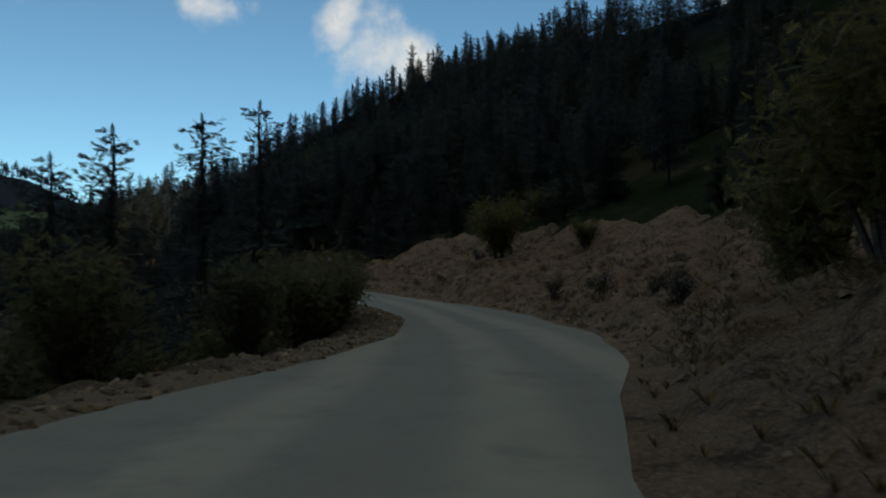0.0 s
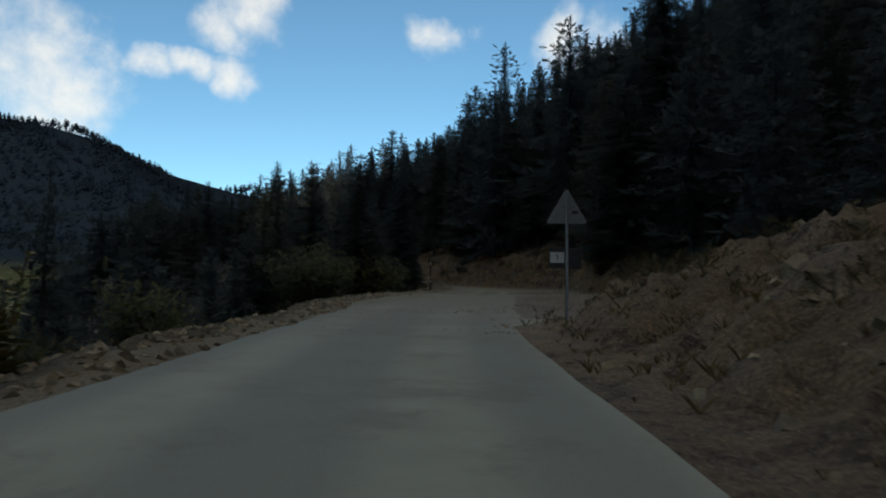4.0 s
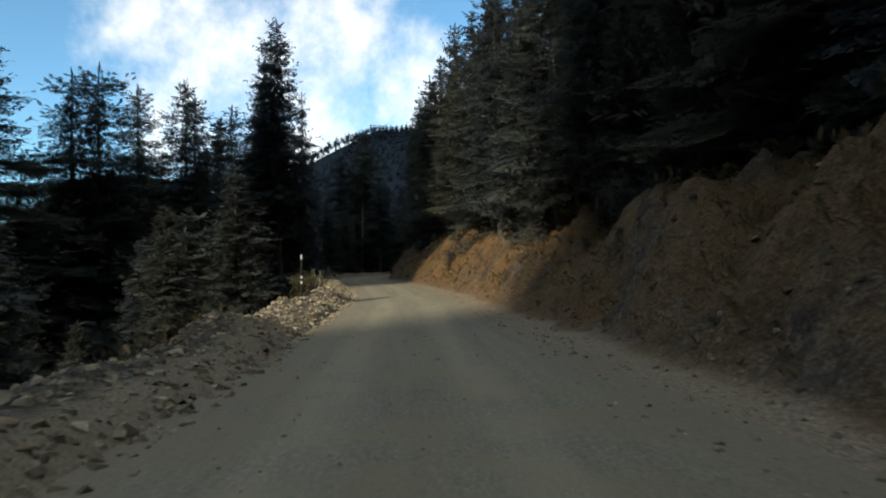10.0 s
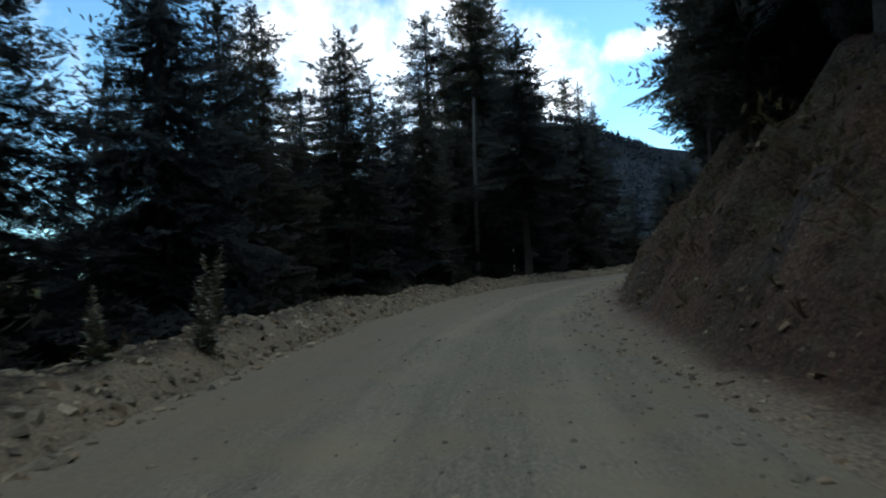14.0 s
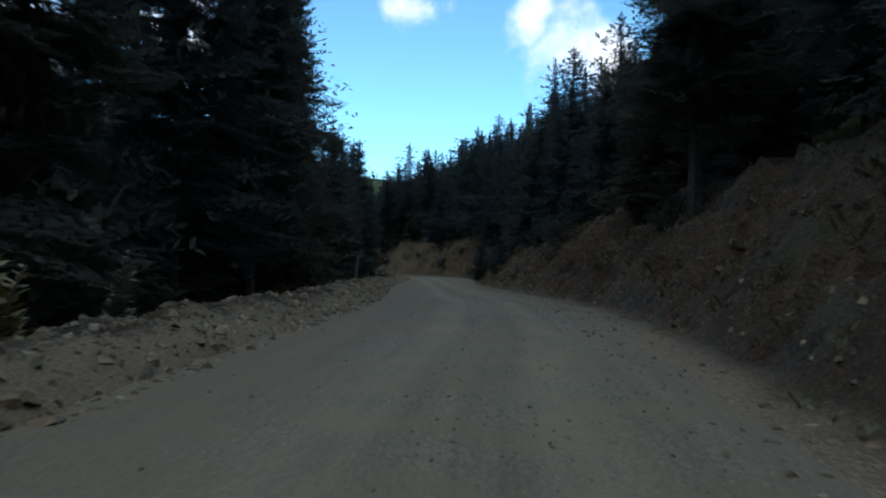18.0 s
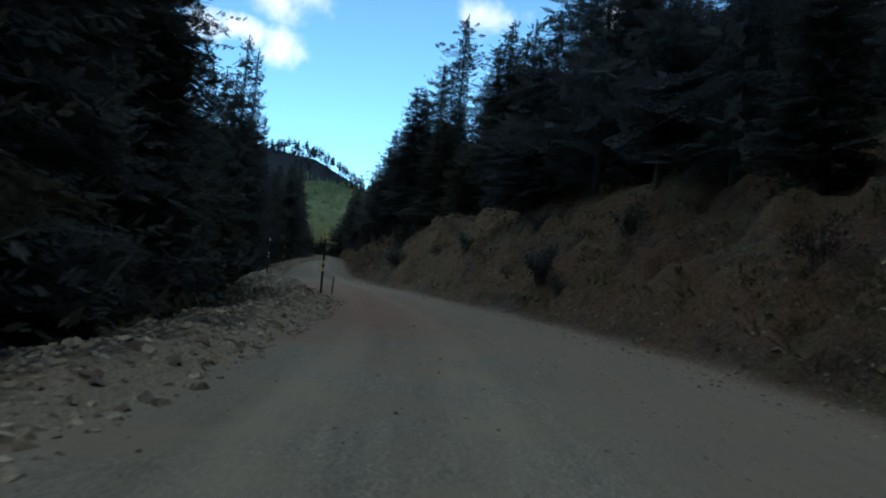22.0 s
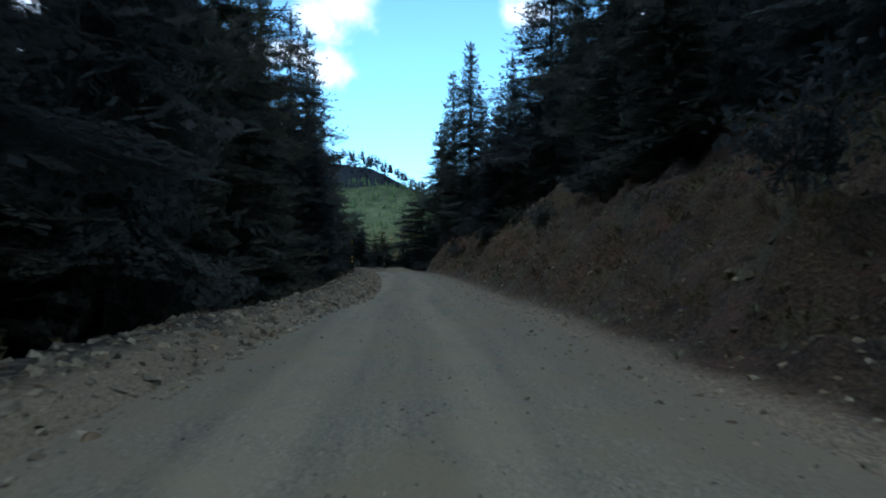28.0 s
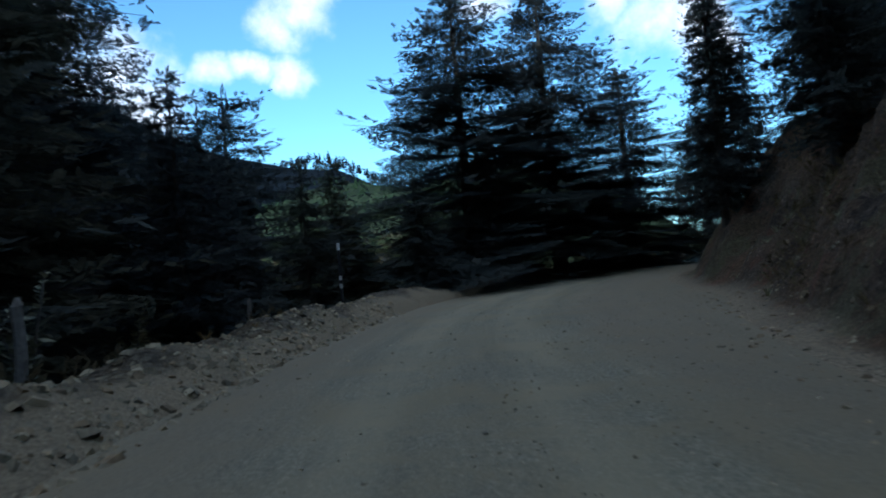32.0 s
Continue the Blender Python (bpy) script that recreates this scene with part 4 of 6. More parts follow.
for m in FULL[:2] + FULL[3:] + NEAR + YOUNG:
    REACH[m] = max(math.hypot(v.co.x, v.co.y) for o in m.children if o.name.startswith("crown") for v in o.data.vertices)


def plant(model, x, y, scale, turn=0.0, sink=0.25, label="", wide=1.0):
    m = Matrix.Translation((x, y, height(x, y) - sink)) @ Matrix.Rotation(turn, 4, "Z")
    if model in USED:
        ob = copy_thing(model, m)
    else:
        USED.add(model)
        ob = model
        ob.matrix_basis = m
    along_s, across = (float(v[0]) for v in nearest(x, y))
    if model in REACH and along_s < 624:
        # boughs keep clear of the carriageway
        wide = min(wide, max(0.5, abs(across) - (2.2 if across > 0 else edge(along_s, LEFT) + 0.6)) / (REACH[model] * scale))
    ob.scale = (scale * wide, scale * wide, scale)
    if label:
        tagged(ob, label)
    return ob


# firs that stand out along the drive: place and height of the tip
LANDMARK = [(-109, 203, 24, 1), (-103, 191, 20, 3), (-145, 222, 23.4, 0), (-153, 228, 23.7, 3), (-159.5, 256.75, 25, 0), (-152.5, 244.75, 25, 2),
            (-174.5, 293.75, 25, 0), (-176.5, 308.75, 26, 4), (-190.5, 358.75, 27, 1), (-197.5, 361.75, 25, 4), (-200.5, 364.75, 25, 0),
            (-223.5, 407.75, 31, 1), (-216.5, 404.75, 26, 0), (-230.5, 415.75, 26.5, 2), (-251.5, 450.75, 29, 1), (-260.5, 467.75, 30, 0),
            (-290.5, 528.75, 26, 0), (-298.5, 545.75, 27, 1), (-291.5, 554.75, 32.5, 1), (-288.5, 559.75, 34, 0), (-285.5, 565.75, 30, 1), (-281.5, 572.75, 28, 0), (-294.5, 565.75, 27, 1), (-298, 537.25, 28.5, 0), (-301.5, 542.75, 27, 1), (-304.5, 539.75, 29, 0), (-291.7, 530.15, 31, 0), (-289, 517.75, 33, 0), (-292.1, 522.05, 34, 1), (-290.9, 524.15, 33, 0), (-293.5, 526.75, 34, 3), (-251.8, 465.35, 34.5, 1), (-257.5, 471.25, 34, 0), (-298.3, 536.75, 33.6, 0), (-295.5, 532.75, 30, 3), (-300, 534.25, 32, 2),
            (-197.5, 371.25, 28, 4), (-150, 236, 19.5, 4), (-155, 239, 20, 4), (-168, 253, 38, 1), (-172, 258, 36, 0), (-164.5, 250, 34, 0), (-170, 249, 33, 2), (-292.5, 537.75, 23.5, 1), (-293.5, 543.75, 23, 0), (-295.5, 548.75, 24, 1), (-291, 547.75, 22.5, 1), (-289.5, 533.75, 23, 0), (-304.5, 553.75, 24, 1), (-301.5, 560.75, 23, 0), (-309.5, 558.75, 24, 1), (-307.5, 549.75, 23, 0), (-300.5, 569.75, 23, 0), (-289.5, 574.75, 25, 1)]
SLIM = [(-109, 203), (-190.5, 358.75), (-103, 191), (-145, 222), (-223.5, 407.75)]
rnd = random.Random(5)
spots = []
for x, y, tip, kind in LANDMARK:
    g = height(x, y)
    plant(FULL[kind], x, y, (tip - g) / (18, 16, 20, 17, 19)[kind], rnd.uniform(0, 6.3), wide=0.92 if x == -223.5 else 0.68 if (x, y) in SLIM else 1.55 if y > 553 and tip > 27 else 1.3 if kind == 1 and tip > 24 else 1.0)
    spots.append((x, y))


# tall firs at the lip of the cutting and close below the road: along, across, height, kind
BESIDE = [(219, -24, 26, 0), (234, -20, 24, 1), (228, -27, 28, 0), (212, -34, 30, 1), (238, -17, 22, 0), (334, 6.8, 18, 4), (329, 5.2, 18, 2), (612, 5.4, 15, 2), (617, 5.8, 16, 2), (216, 6.9, 14, 1), (222, 6.6, 15, 4), (227, 6.5, 15, 0), (211, 7.2, 13, 0), (232, 7.4, 16, 1), (637, 6.6, 10, 4), (646, 6.4, 11, 0), (654, 5.6, 10, 1), (629, 8, 9, 4), (622, 8.4, 10, 4),
          (489, -9.6, 17, 2), (493, -9.2, 18, 0), (497, -9.8, 18, 4), (501, -9.4, 18, 0), (505, -10.2, 17, 4), (495, -13, 19, 1), (502, -14, 19, 0),
          (441, -8.6, 19, 4), (445, -9.4, 20, 0), (449, -10.4, 19, 4), (440, -12.5, 20, 1), (480, -10, 19, 0), (485, -11, 18, 2), 
          (421, -10, 20, 1), (424.5, -8.0, 19, 4), (428.5, -8.6, 20, 0), (433, -8.4, 20, 4), (437, -10, 18, 0),
          (182, -8.4, 12, 4), (176, -9.5, 11, 0), (226, -22, 25, 0), (231, -17.5, 22, 1), (236.5, -13.5, 20, 0), (241, -11, 18, 3), (230, -24, 26, 4), (222, -27, 27, 0), (216, -31, 28, 1), (245, -9, 17, 0), (483, -8.6, 22, 0), (478, -9.2, 22, 1), (281, 3.2 + 2.6, 19, 4), (289, 5.6, 20, 4), (322, 5.6, 17, 4), (328, 6.4, 18, 0), (320, -10.0, 20, 0), (327, -11.5, 20, 2),
          (205, 8.2, 10, 4), (209, 7.6, 9, 4), (214, 7.2, 10.5, 4), (218.5, 7.6, 9, 4), (223, 7.4, 10, 4), (203, 10.5, 13, 1), (207, 11, 14, 0),
          (150, 14, 18, 0), (157, 13, 19, 4), (164, 13, 18, 0), (171, 12.5, 18, 1), (178, 12.5, 18, 4), (185, 12.5, 17, 0), (193, 12, 18, 4), (142, 13, 17, 0), (135, 11.5, 16, 1), (190, 16.5, 20, 0), (128, 11, 15, 0),
          (212, 10.5, 17, 4), (219, 10.5, 18, 0), (228, 9.2, 18, 4), (233, 8.2, 18, 0),
          (297, 6.0, 17, 4), (304, 5.8, 18, 4), (312, 6.2, 17, 4), (371, -8.6, 22, 4), (376, -10.5, 24, 0), (383, -11.5, 24, 0), (389, -12.5, 24, 2), (380, -9.4, 20, 4),
          (522, -12.5, 14, 1), (526, -10.2, 17, 0), (534, -8.6, 18, 4), (566, -9.0, 22, 4), (573, -9.4, 24, 0), (580, -9.6, 24, 0), (588, -8.8, 24, 0), (596, -8.4, 25, 0), (603, -8.2, 23, 4), (600, 7.2, 20, 4), (607, 6.4, 19, 4),
          (584, -14, 26, 0), (575, -15, 26, 2), (592, -14, 26, 1), (341, -12.0, 15, 4), (352, -8.5, 20, 4), (360, -9.0, 21, 0)]
# the close row of firs along the left edge past the sunny stretch
BESIDE += [(s, -edge(s, LEFT) - 5.0 - (s * 7 % 3) * 0.8, (20.5 if s < 252 else 10.5) + (s * 13 % 4), (2, 0, 4, 2)[s // 4 % 4] if s < 252 else (0, 1, 4, 0)[s // 4 % 4]) for s in range(243, 300, 4)]
BESIDE += [(s, edge(s, RIGHT) + 5.2 + (s * 7 % 3) * 0.5, 16 + (s * 13 % 5), (4, 0, 4, 2)[s // 4 % 4]) for s in range(236, 296, 5)]
for k, (s, d, tall, kind) in enumerate(BESIDE):
    x, y = (float(v) for v in at_sd(s, d))
    plant(FULL[kind], x, y, tall / (18, 16, 20, 17, 19)[kind], k * 1.3, wide=0.78 if abs(d) < 8.6 or 418 < s < 450 else 0.95)
    spots.append((x, y))


def free(x, y, gap):
    return all((x - a) ** 2 + (y - b) ** 2 > gap * gap for a, b in spots)


def open_ground(s, d):
    """Whether the wood stands back here."""
    if d > 0:
        run = edge(s, CUT) / edge(s, STEEP)
        if s < 22:
            return d < 18
        if s < 96:
            return d < 17
        if 146 < s < 203:
            return d < 9.5
        return d < edge(s, RIGHT) + 1.6 + run * 0.5
    if s < 84:
        return d > -edge(s, LEFT) - 7
    if s < 114:
        return d > -13.5
    if s < 130:
        return d > -edge(s, LEFT) - 5
    if 452 < s < 464:
        return d > -14
    if s > 622:
        return d > -9
    return d > -edge(s, LEFT) - 4.0


def tallness(s, d):
    """Share of the full height that the wood reaches here: low growth below two outlooks."""
    if d > 0:
        return float(np.interp(s, [40, 92, 116], [0.65, 0.7, 1.0]))
    return float(np.interp(s, [60, 84, 100, 120, 138, 160, 168, 172, 232, 243, 322, 328, 339, 345, 440, 448, 472, 478, 500, 508, 516, 524, 604, 614], [0.5, 0.5, 0.52, 0.52, 0.85, 0.9, 0.9, 0.35, 0.35, 1.0, 1.0, 0.6, 0.6, 1.0, 1.0, 0.45, 0.45, 1.0, 1.0, 0.6, 0.6, 1.0, 1.0, 0.5]))


def scatter(count, d_lo, d_hi, models, gap, s_lo=-20, s_hi=690, big=(0.75, 1.15)):
    done = tries = 0
    while done < count and tries < count * 40:
        tries += 1
        s, d = rnd.uniform(s_lo, s_hi), rnd.uniform(d_lo, d_hi)
        x, y = (float(v) for v in at_sd(s, d))
        s2, d2 = (float(v[0]) for v in nearest(x, y))
        if abs(d2 - d) > 6 or open_ground(s2, d2) or not free(x, y, gap):
            continue
        # boughs keep clear of the carriageway
        k = min(rnd.uniform(*big) * tallness(s2, d2), (abs(d2) - (1.2 if d2 > 0 else 2.4)) / 5.5)
        if k < big[0] * 0.55 * tallness(s2, d2):
            continue
        spots.append((x, y))
        plant(rnd.choice(models), x, y, k, rnd.uniform(0, 6.3))
        done += 1


scatter(46, -13, -6, NEAR, 3.8, 120, 640, (0.72, 1.15))
scatter(40, 4, 11.5, NEAR, 3.8, 120, 640, (0.4, 0.85))
scatter(24, -15, -8, FULL, 3.8, 84, 660, (0.75, 1.1))
scatter(20, 8, 16, FULL, 3.8, 96, 660, (0.6, 0.95))
scatter(16, -22, -9, FULL, 4.5, -15, 84, (0.35, 0.7))
scatter(18, 14.5, 22, FULL, 3.6, 10, 112, (0.42, 0.8))
# the clearing round the tall dead trunk
NEAR[1].location = (-174.0, 265.75, height(-174.0, 265.75) - 0.25)
# firs on the slope below the asphalt
for k, (s, d, tall, kind) in enumerate([(74, -17, 12, 0), (80, -19, 15, 4), (84, -22, 17, 0), (87, -15.5, 13, 1), (70, -22, 14, 0), (78, -25, 17, 4), (89, -26, 19, 0), (66, -18, 11, 1), (83, -16, 12.5, 0), (92, -20, 16, 4), (62, -23, 13, 0)]):
    x, y = (float(v) for v in at_sd(s, d))
    plant(FULL[kind], x, y, tall / (18, 16, 20, 17, 19)[kind], k * 2.1)


def stand(name, kinds, places, material, label):
    """A wood of many firs in one mesh: patterns of boughs set out with turns and sizes of their own."""
    all_v, all_f, all_uv, base = [], [], [], 0
    r = random.Random(len(name) * 31 + len(places))
    data = []
    for t, c in kinds:
        v = np.array([w.co for me in (t, c) for w in me.vertices])
        f, off, uv = [], 0, []
        for me in (t, c):
            quads = [[off + i for i in p.vertices] for p in me.polygons if len(p.vertices) == 4]
            f += quads
            own = np.zeros(8 * len(me.polygons), np.float32)
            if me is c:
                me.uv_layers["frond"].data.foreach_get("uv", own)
            uv.append(own.reshape(-1, 2) if me is c else np.tile(FROND * 0 + (0, 0.5), (len(quads), 1)))
            off += len(me.vertices)
        data.append((v, np.array(f), np.concatenate(uv), float(np.hypot(v[:, 0], v[:, 1]).max())))
    xs, ys = np.array([p[0] for p in places]), np.array([p[1] for p in places])
    zs = terrain(xs, ys)
    for x, y, z, s, d in zip(xs, ys, zs, *nearest(xs, ys)):
        v, f, uv, reach = r.choice(data)
        a, k = r.uniform(0, 6.3), r.uniform(0.72, 1.12) * (tallness(s, d) if d > -40 else 1.0) * (float(np.interp(s, [40, 104, 132, 195, 225], [0.8, 0.9, 1.3, 1.3, 1])) if d > 0 else 1.0)
        w = min(k, max(0.6, abs(d) - (2.4 if d > 0 else edge(s, LEFT) + 0.8)) / reach) if s < 624 else k
        c, q = math.cos(a) * w, math.sin(a) * w
        all_v.append(np.stack([v[:, 0] * c - v[:, 1] * q + x, v[:, 0] * q + v[:, 1] * c + y, v[:, 2] * k * r.uniform(0.85, 1.15) + z - 0.3], 1))
        all_f.append(f + base)
        all_uv.append(uv)
        base += len(v)
    v, f = np.concatenate(all_v).astype(np.float32), np.concatenate(all_f).astype(np.int32)
    me = bpy.data.meshes.new(name)
    me.vertices.add(len(v))
    me.vertices.foreach_set("co", v.ravel())
    me.loops.add(f.size)
    me.loops.foreach_set("vertex_index", f.ravel())
    me.polygons.add(len(f))
    me.polygons.foreach_set("loop_start", np.arange(0, f.size, 4, dtype=np.int32))
    me.materials.append(material)
    me.uv_layers.new(name="frond").data.foreach_set("uv", np.concatenate(all_uv).astype(np.float32).ravel())
    me.update(calc_edges=True)
    return tagged(part(name, me), label, "woods", kind="stuff")


def wooded(count, d_lo, d_hi, gap, s_lo=-30, s_hi=690, bias=1.0):
    """Places for trees between two distances from the road."""
    out, grid, tries = [], {}, 0
    for a, b in spots:
        grid.setdefault((int(a // 6), int(b // 6)), []).append((a, b))
    n = count * 6
    s = np.array([rnd.uniform(s_lo, s_hi) for _ in range(n)])
    d = np.array([d_lo + (d_hi - d_lo) * rnd.random() ** bias for _ in range(n)])
    x, y = at_sd(s, d)
    s2, d2 = nearest(x, y)
    for px, py, ss, dd, d0 in zip(x, y, s2, d2, d):
        if len(out) >= count:
            break
        if dd * d0 < 0 or abs(dd) < abs(d_lo if abs(d_lo) < abs(d_hi) else d_hi) - 1 or open_ground(ss, dd):
            continue
        cx, cy = int(px // 6), int(py // 6)
        if any((px - a) ** 2 + (py - b) ** 2 < gap * gap for i in (-1, 0, 1) for j in (-1, 0, 1) for a, b in grid.get((cx + i, cy + j), ())):
            continue
        grid.setdefault((cx, cy), []).append((px, py))
        out.append((px, py))
    return out


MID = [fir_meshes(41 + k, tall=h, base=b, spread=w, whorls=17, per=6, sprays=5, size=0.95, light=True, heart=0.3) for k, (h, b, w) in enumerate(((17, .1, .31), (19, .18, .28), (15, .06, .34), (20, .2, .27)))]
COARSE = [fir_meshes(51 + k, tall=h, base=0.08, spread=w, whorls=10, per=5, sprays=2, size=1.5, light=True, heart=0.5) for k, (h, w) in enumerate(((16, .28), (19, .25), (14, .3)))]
stand("roadside_woods", MID, wooded(320, -44, -9, 3.2, 84, bias=1.2), NEEDLE, "dense dark fir wood below the road")
stand("bend_woods", MID, wooded(60, -30, -8.5, 2.8, 246, 304, bias=1.4), NEEDLE, "dark firs crowding the slope at the bend")
stand("asphalt_woods", MID, wooded(150, -38, -10.5, 3.2, 40, 128, bias=1.4), NEEDLE, "low dark firs crowding the slope below the asphalt")
GROWN = [tuple(o.data for o in sorted(m.children, key=lambda o: o.name, reverse=True)) for m in FULL]
stand("near_woods", GROWN, wooded(28, -20, -9, 3.6, 114, 640) + wooded(10, -22, -8, 3.0, 504, 522) + wooded(46, 8, 24, 3.6, 10, 640), NEEDLE, "grown dark firs behind the first row")
stand("outlook_woods", MID, wooded(190, -48, -9, 3.0, 600, 697, bias=1.3) + wooded(70, -50, -15, 3.4, 425, 485, bias=1.3), NEEDLE, "dark firs crowding the slope below the outlook")
stand("slope_edge_woods", MID, wooded(340, 9, 46, 3.3, 20, bias=1.2), NEEDLE, "dense dark fir wood above the cutting")
stand("hillside_woods", COARSE, wooded(950, 28, 230, 3.8, bias=1.3), FARLEAF, "dense dark fir wood climbing the mountainside")
stand("valley_woods", COARSE, wooded(460, -150, -36, 4.2, bias=1.2), FARLEAF, "dark fir wood falling away into the valley")


def woods(name, count, where, material, label, rows=7, ring=7, big=(10, 18), gap=0.0, wide=0.2):
    """Many simple firs in one mesh: ragged tiers of boughs round a stem."""
    verts, faces = [], []
    r = random.Random(len(name) + count)
    xs, ys = where(r, count)
    zs = terrain(xs, ys)
    for x, y, z in zip(xs, ys, zs):
        tall = r.uniform(*big)
        for k in range(rows):
            f = 0.08 + 0.86 * k / rows
            rad = tall * wide * (1 - f) ** 0.85 * r.uniform(0.8, 1.2) + 0.15
            a0 = r.uniform(0, 6.3)
            for j in range(ring):
                a = a0 + 2 * math.pi * (j + r.uniform(-.25, .25)) / ring
                w = 2.6 / ring * r.uniform(0.8, 1.25)
                q = rad * r.uniform(0.6, 1.25)
                b = len(verts)
                zt, zb = z + tall * (f + 0.17), z + tall * f - q * r.uniform(0.05, 0.5)
                verts += [(x, y, zt), (x + math.cos(a - w) * q * .75, y + math.sin(a - w) * q * .75, zb + q * .18),
                          (x + math.cos(a) * q, y + math.sin(a) * q, zb), (x + math.cos(a + w) * q * .75, y + math.sin(a + w) * q * .75, zb + q * .18)]
                faces.append((b, b + 1, b + 2, b + 3))
    me = mesh_from(name, verts, faces, material)
    return tagged(part(name, me), label, "woods", kind="stuff")


def on_peak(px, py, rx, ry):
    def where(r, count):
        a = np.array([r.uniform(0, 6.2832) for _ in range(count)])
        q = np.sqrt(np.array([r.random() for _ in range(count)])) * 1.15
        return px + np.cos(a) * q * rx, py + np.sin(a) * q * ry
    return where


woods("mountain_woods", 4200, on_peak(-2000, 1720, 800, 560), HAZED_PEAKLEAF, "far mountain covered in firs, shade and haze in their colour", 3, 5, (16, 30), wide=0.36)
woods("ridge_woods", 1800, on_peak(-1500, 2250, 500, 420), HAZED_PEAKLEAF, "far wooded ridge", 3, 5, (16, 28), wide=0.36)
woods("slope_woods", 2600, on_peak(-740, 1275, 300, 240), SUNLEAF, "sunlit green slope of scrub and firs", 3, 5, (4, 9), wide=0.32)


# ---- things beside the road ----
def spot(s, d):
    x, y = at_sd(s, d)
    return float(x), float(y), height(float(x), float(y))


def heading(s):
    i = int(np.clip(np.searchsorted(LINE_S, s), 0, len(LINE_S) - 1))
    return math.atan2(TAN_Y[i], TAN_X[i]) - math.pi / 2


def bm_mesh(name, bm, material, smooth=False):
    me = bpy.data.meshes.new(name)
    bm.to_mesh(me)
    bm.free()
    me.materials.append(material)
    if smooth:
        me.polygons.foreach_set("use_smooth", [True] * len(me.polygons))
    return me


def rod(name, r0, r1, z0, z1, material, sides=12, wobble=0.0, seed=1):
    r = random.Random(seed)
    verts, faces = [], []
    n = 5
    path = [Vector((r.uniform(-wobble, wobble), r.uniform(-wobble, wobble), z0 + (z1 - z0) * k / n)) for k in range(n + 1)]
    tube(path, [r0 + (r1 - r0) * k / n for k in range(n + 1)], sides, verts, faces)
    faces.append(tuple(range(sides - 1, -1, -1)))
    return mesh_from(name, verts, faces, material, None, False)


def box(name, size, at, material, bevel=0.006):
    bm = bmesh.new()
    bmesh.ops.create_cube(bm, size=1.0, matrix=Matrix.Translation(at) @ Matrix.Diagonal((*size, 1)))
    if bevel:
        bmesh.ops.bevel(bm, geom=bm.edges[:], offset=bevel, segments=1, affect="EDGES")
    return bm_mesh(name, bm, material)


def snow_pole(colour, label):
    root = new("snow_pole")
    tagged(root, label, "snow pole", "snow poles along the road")
    part("pole", rod("pole", 0.045, 0.042, -0.5, 2.3, POLEBLACK), root)
    for z0, z1 in ((2.08, 2.3), (1.12, 1.25), (0.86, 0.99)):
        part("band", rod("band", 0.048, 0.048, z0, z1 + 0.004, colour), root, "reflective band")
    return root


def put(ob, x, y, z, turn=0.0, lean=0.0, scale=1.0):
    ob.matrix_basis = Matrix.Translation((x, y, z)) @ Matrix.Rotation(turn, 4, "Z") @ Matrix.Rotation(lean, 4, "X")
    ob.scale = (scale, scale, scale)
    return ob


yellow_pole = snow_pole(POLEYELLOW, "black snow pole with yellow reflective bands on the verge")
white_pole = snow_pole(POLEWHITE, "black snow pole with dull white bands on the verge")
put(copy_thing(white_pole, Matrix()), -210.4, 398.55, 12.35, 0.5, 0.02)
put(yellow_pole, -193.4, 377.65, height(-193.4, 377.65), 0.3, 0.03)
put(copy_thing(white_pole, Matrix()), *(v - k for v, k in zip(spot(124.6, -4.4), (0, 0, 0.35))), 0, -0.02)
put(copy_thing(yellow_pole, Matrix()), -264.0, 492.9, height(-264.0, 492.9) - 0.1, 0, 0.02)
put(white_pole, *spot(176.4, -5.1), 0, 0.01)
put(copy_thing(yellow_pole, Matrix()), *spot(162, -5.3), 0, 0.03)
for s, d in ((221.3, -4.9), (305.5, -7.4), (338, -5.0), (506.9, -5.0), (633.3, -5.4)):
    put(copy_thing(white_pole, Matrix()), *spot(s, d), s, rnd.uniform(-0.03, 0.03))

stake = tagged(new("marker_stake"), "weathered grey wooden stake driven into the verge", "stake", "stakes along the verge")
part("shaft", rod("shaft", 0.06, 0.05, -0.3, 0.85, DEADWOOD, 7, 0.012, 3), stake)
part("cap", rod("cap", 0.05, 0.02, 0.85, 0.92, DEADWOOD, 7, 0.0, 4), stake, "chipped pointed top")
put(stake, *spot(181, -5.0), 0, 0.05)
for s, d, k in ((403, -5.6, 1.2), (408, -5.8, 1.5), (398, -6.2, 1.0), (448.9, -1.9, 0.9), (519, -5.6, 1.3), (620, -5.0, 1.3), (628, -5.6, 1.0),
                (532, -5.0, 0.9), (378, -5.4, 1.6), (56, -4.6, 0.8), (61, -4.6, 0.7)):
    put(copy_thing(stake, Matrix()), *spot(s, d), s, rnd.uniform(-0.12, 0.12), k)


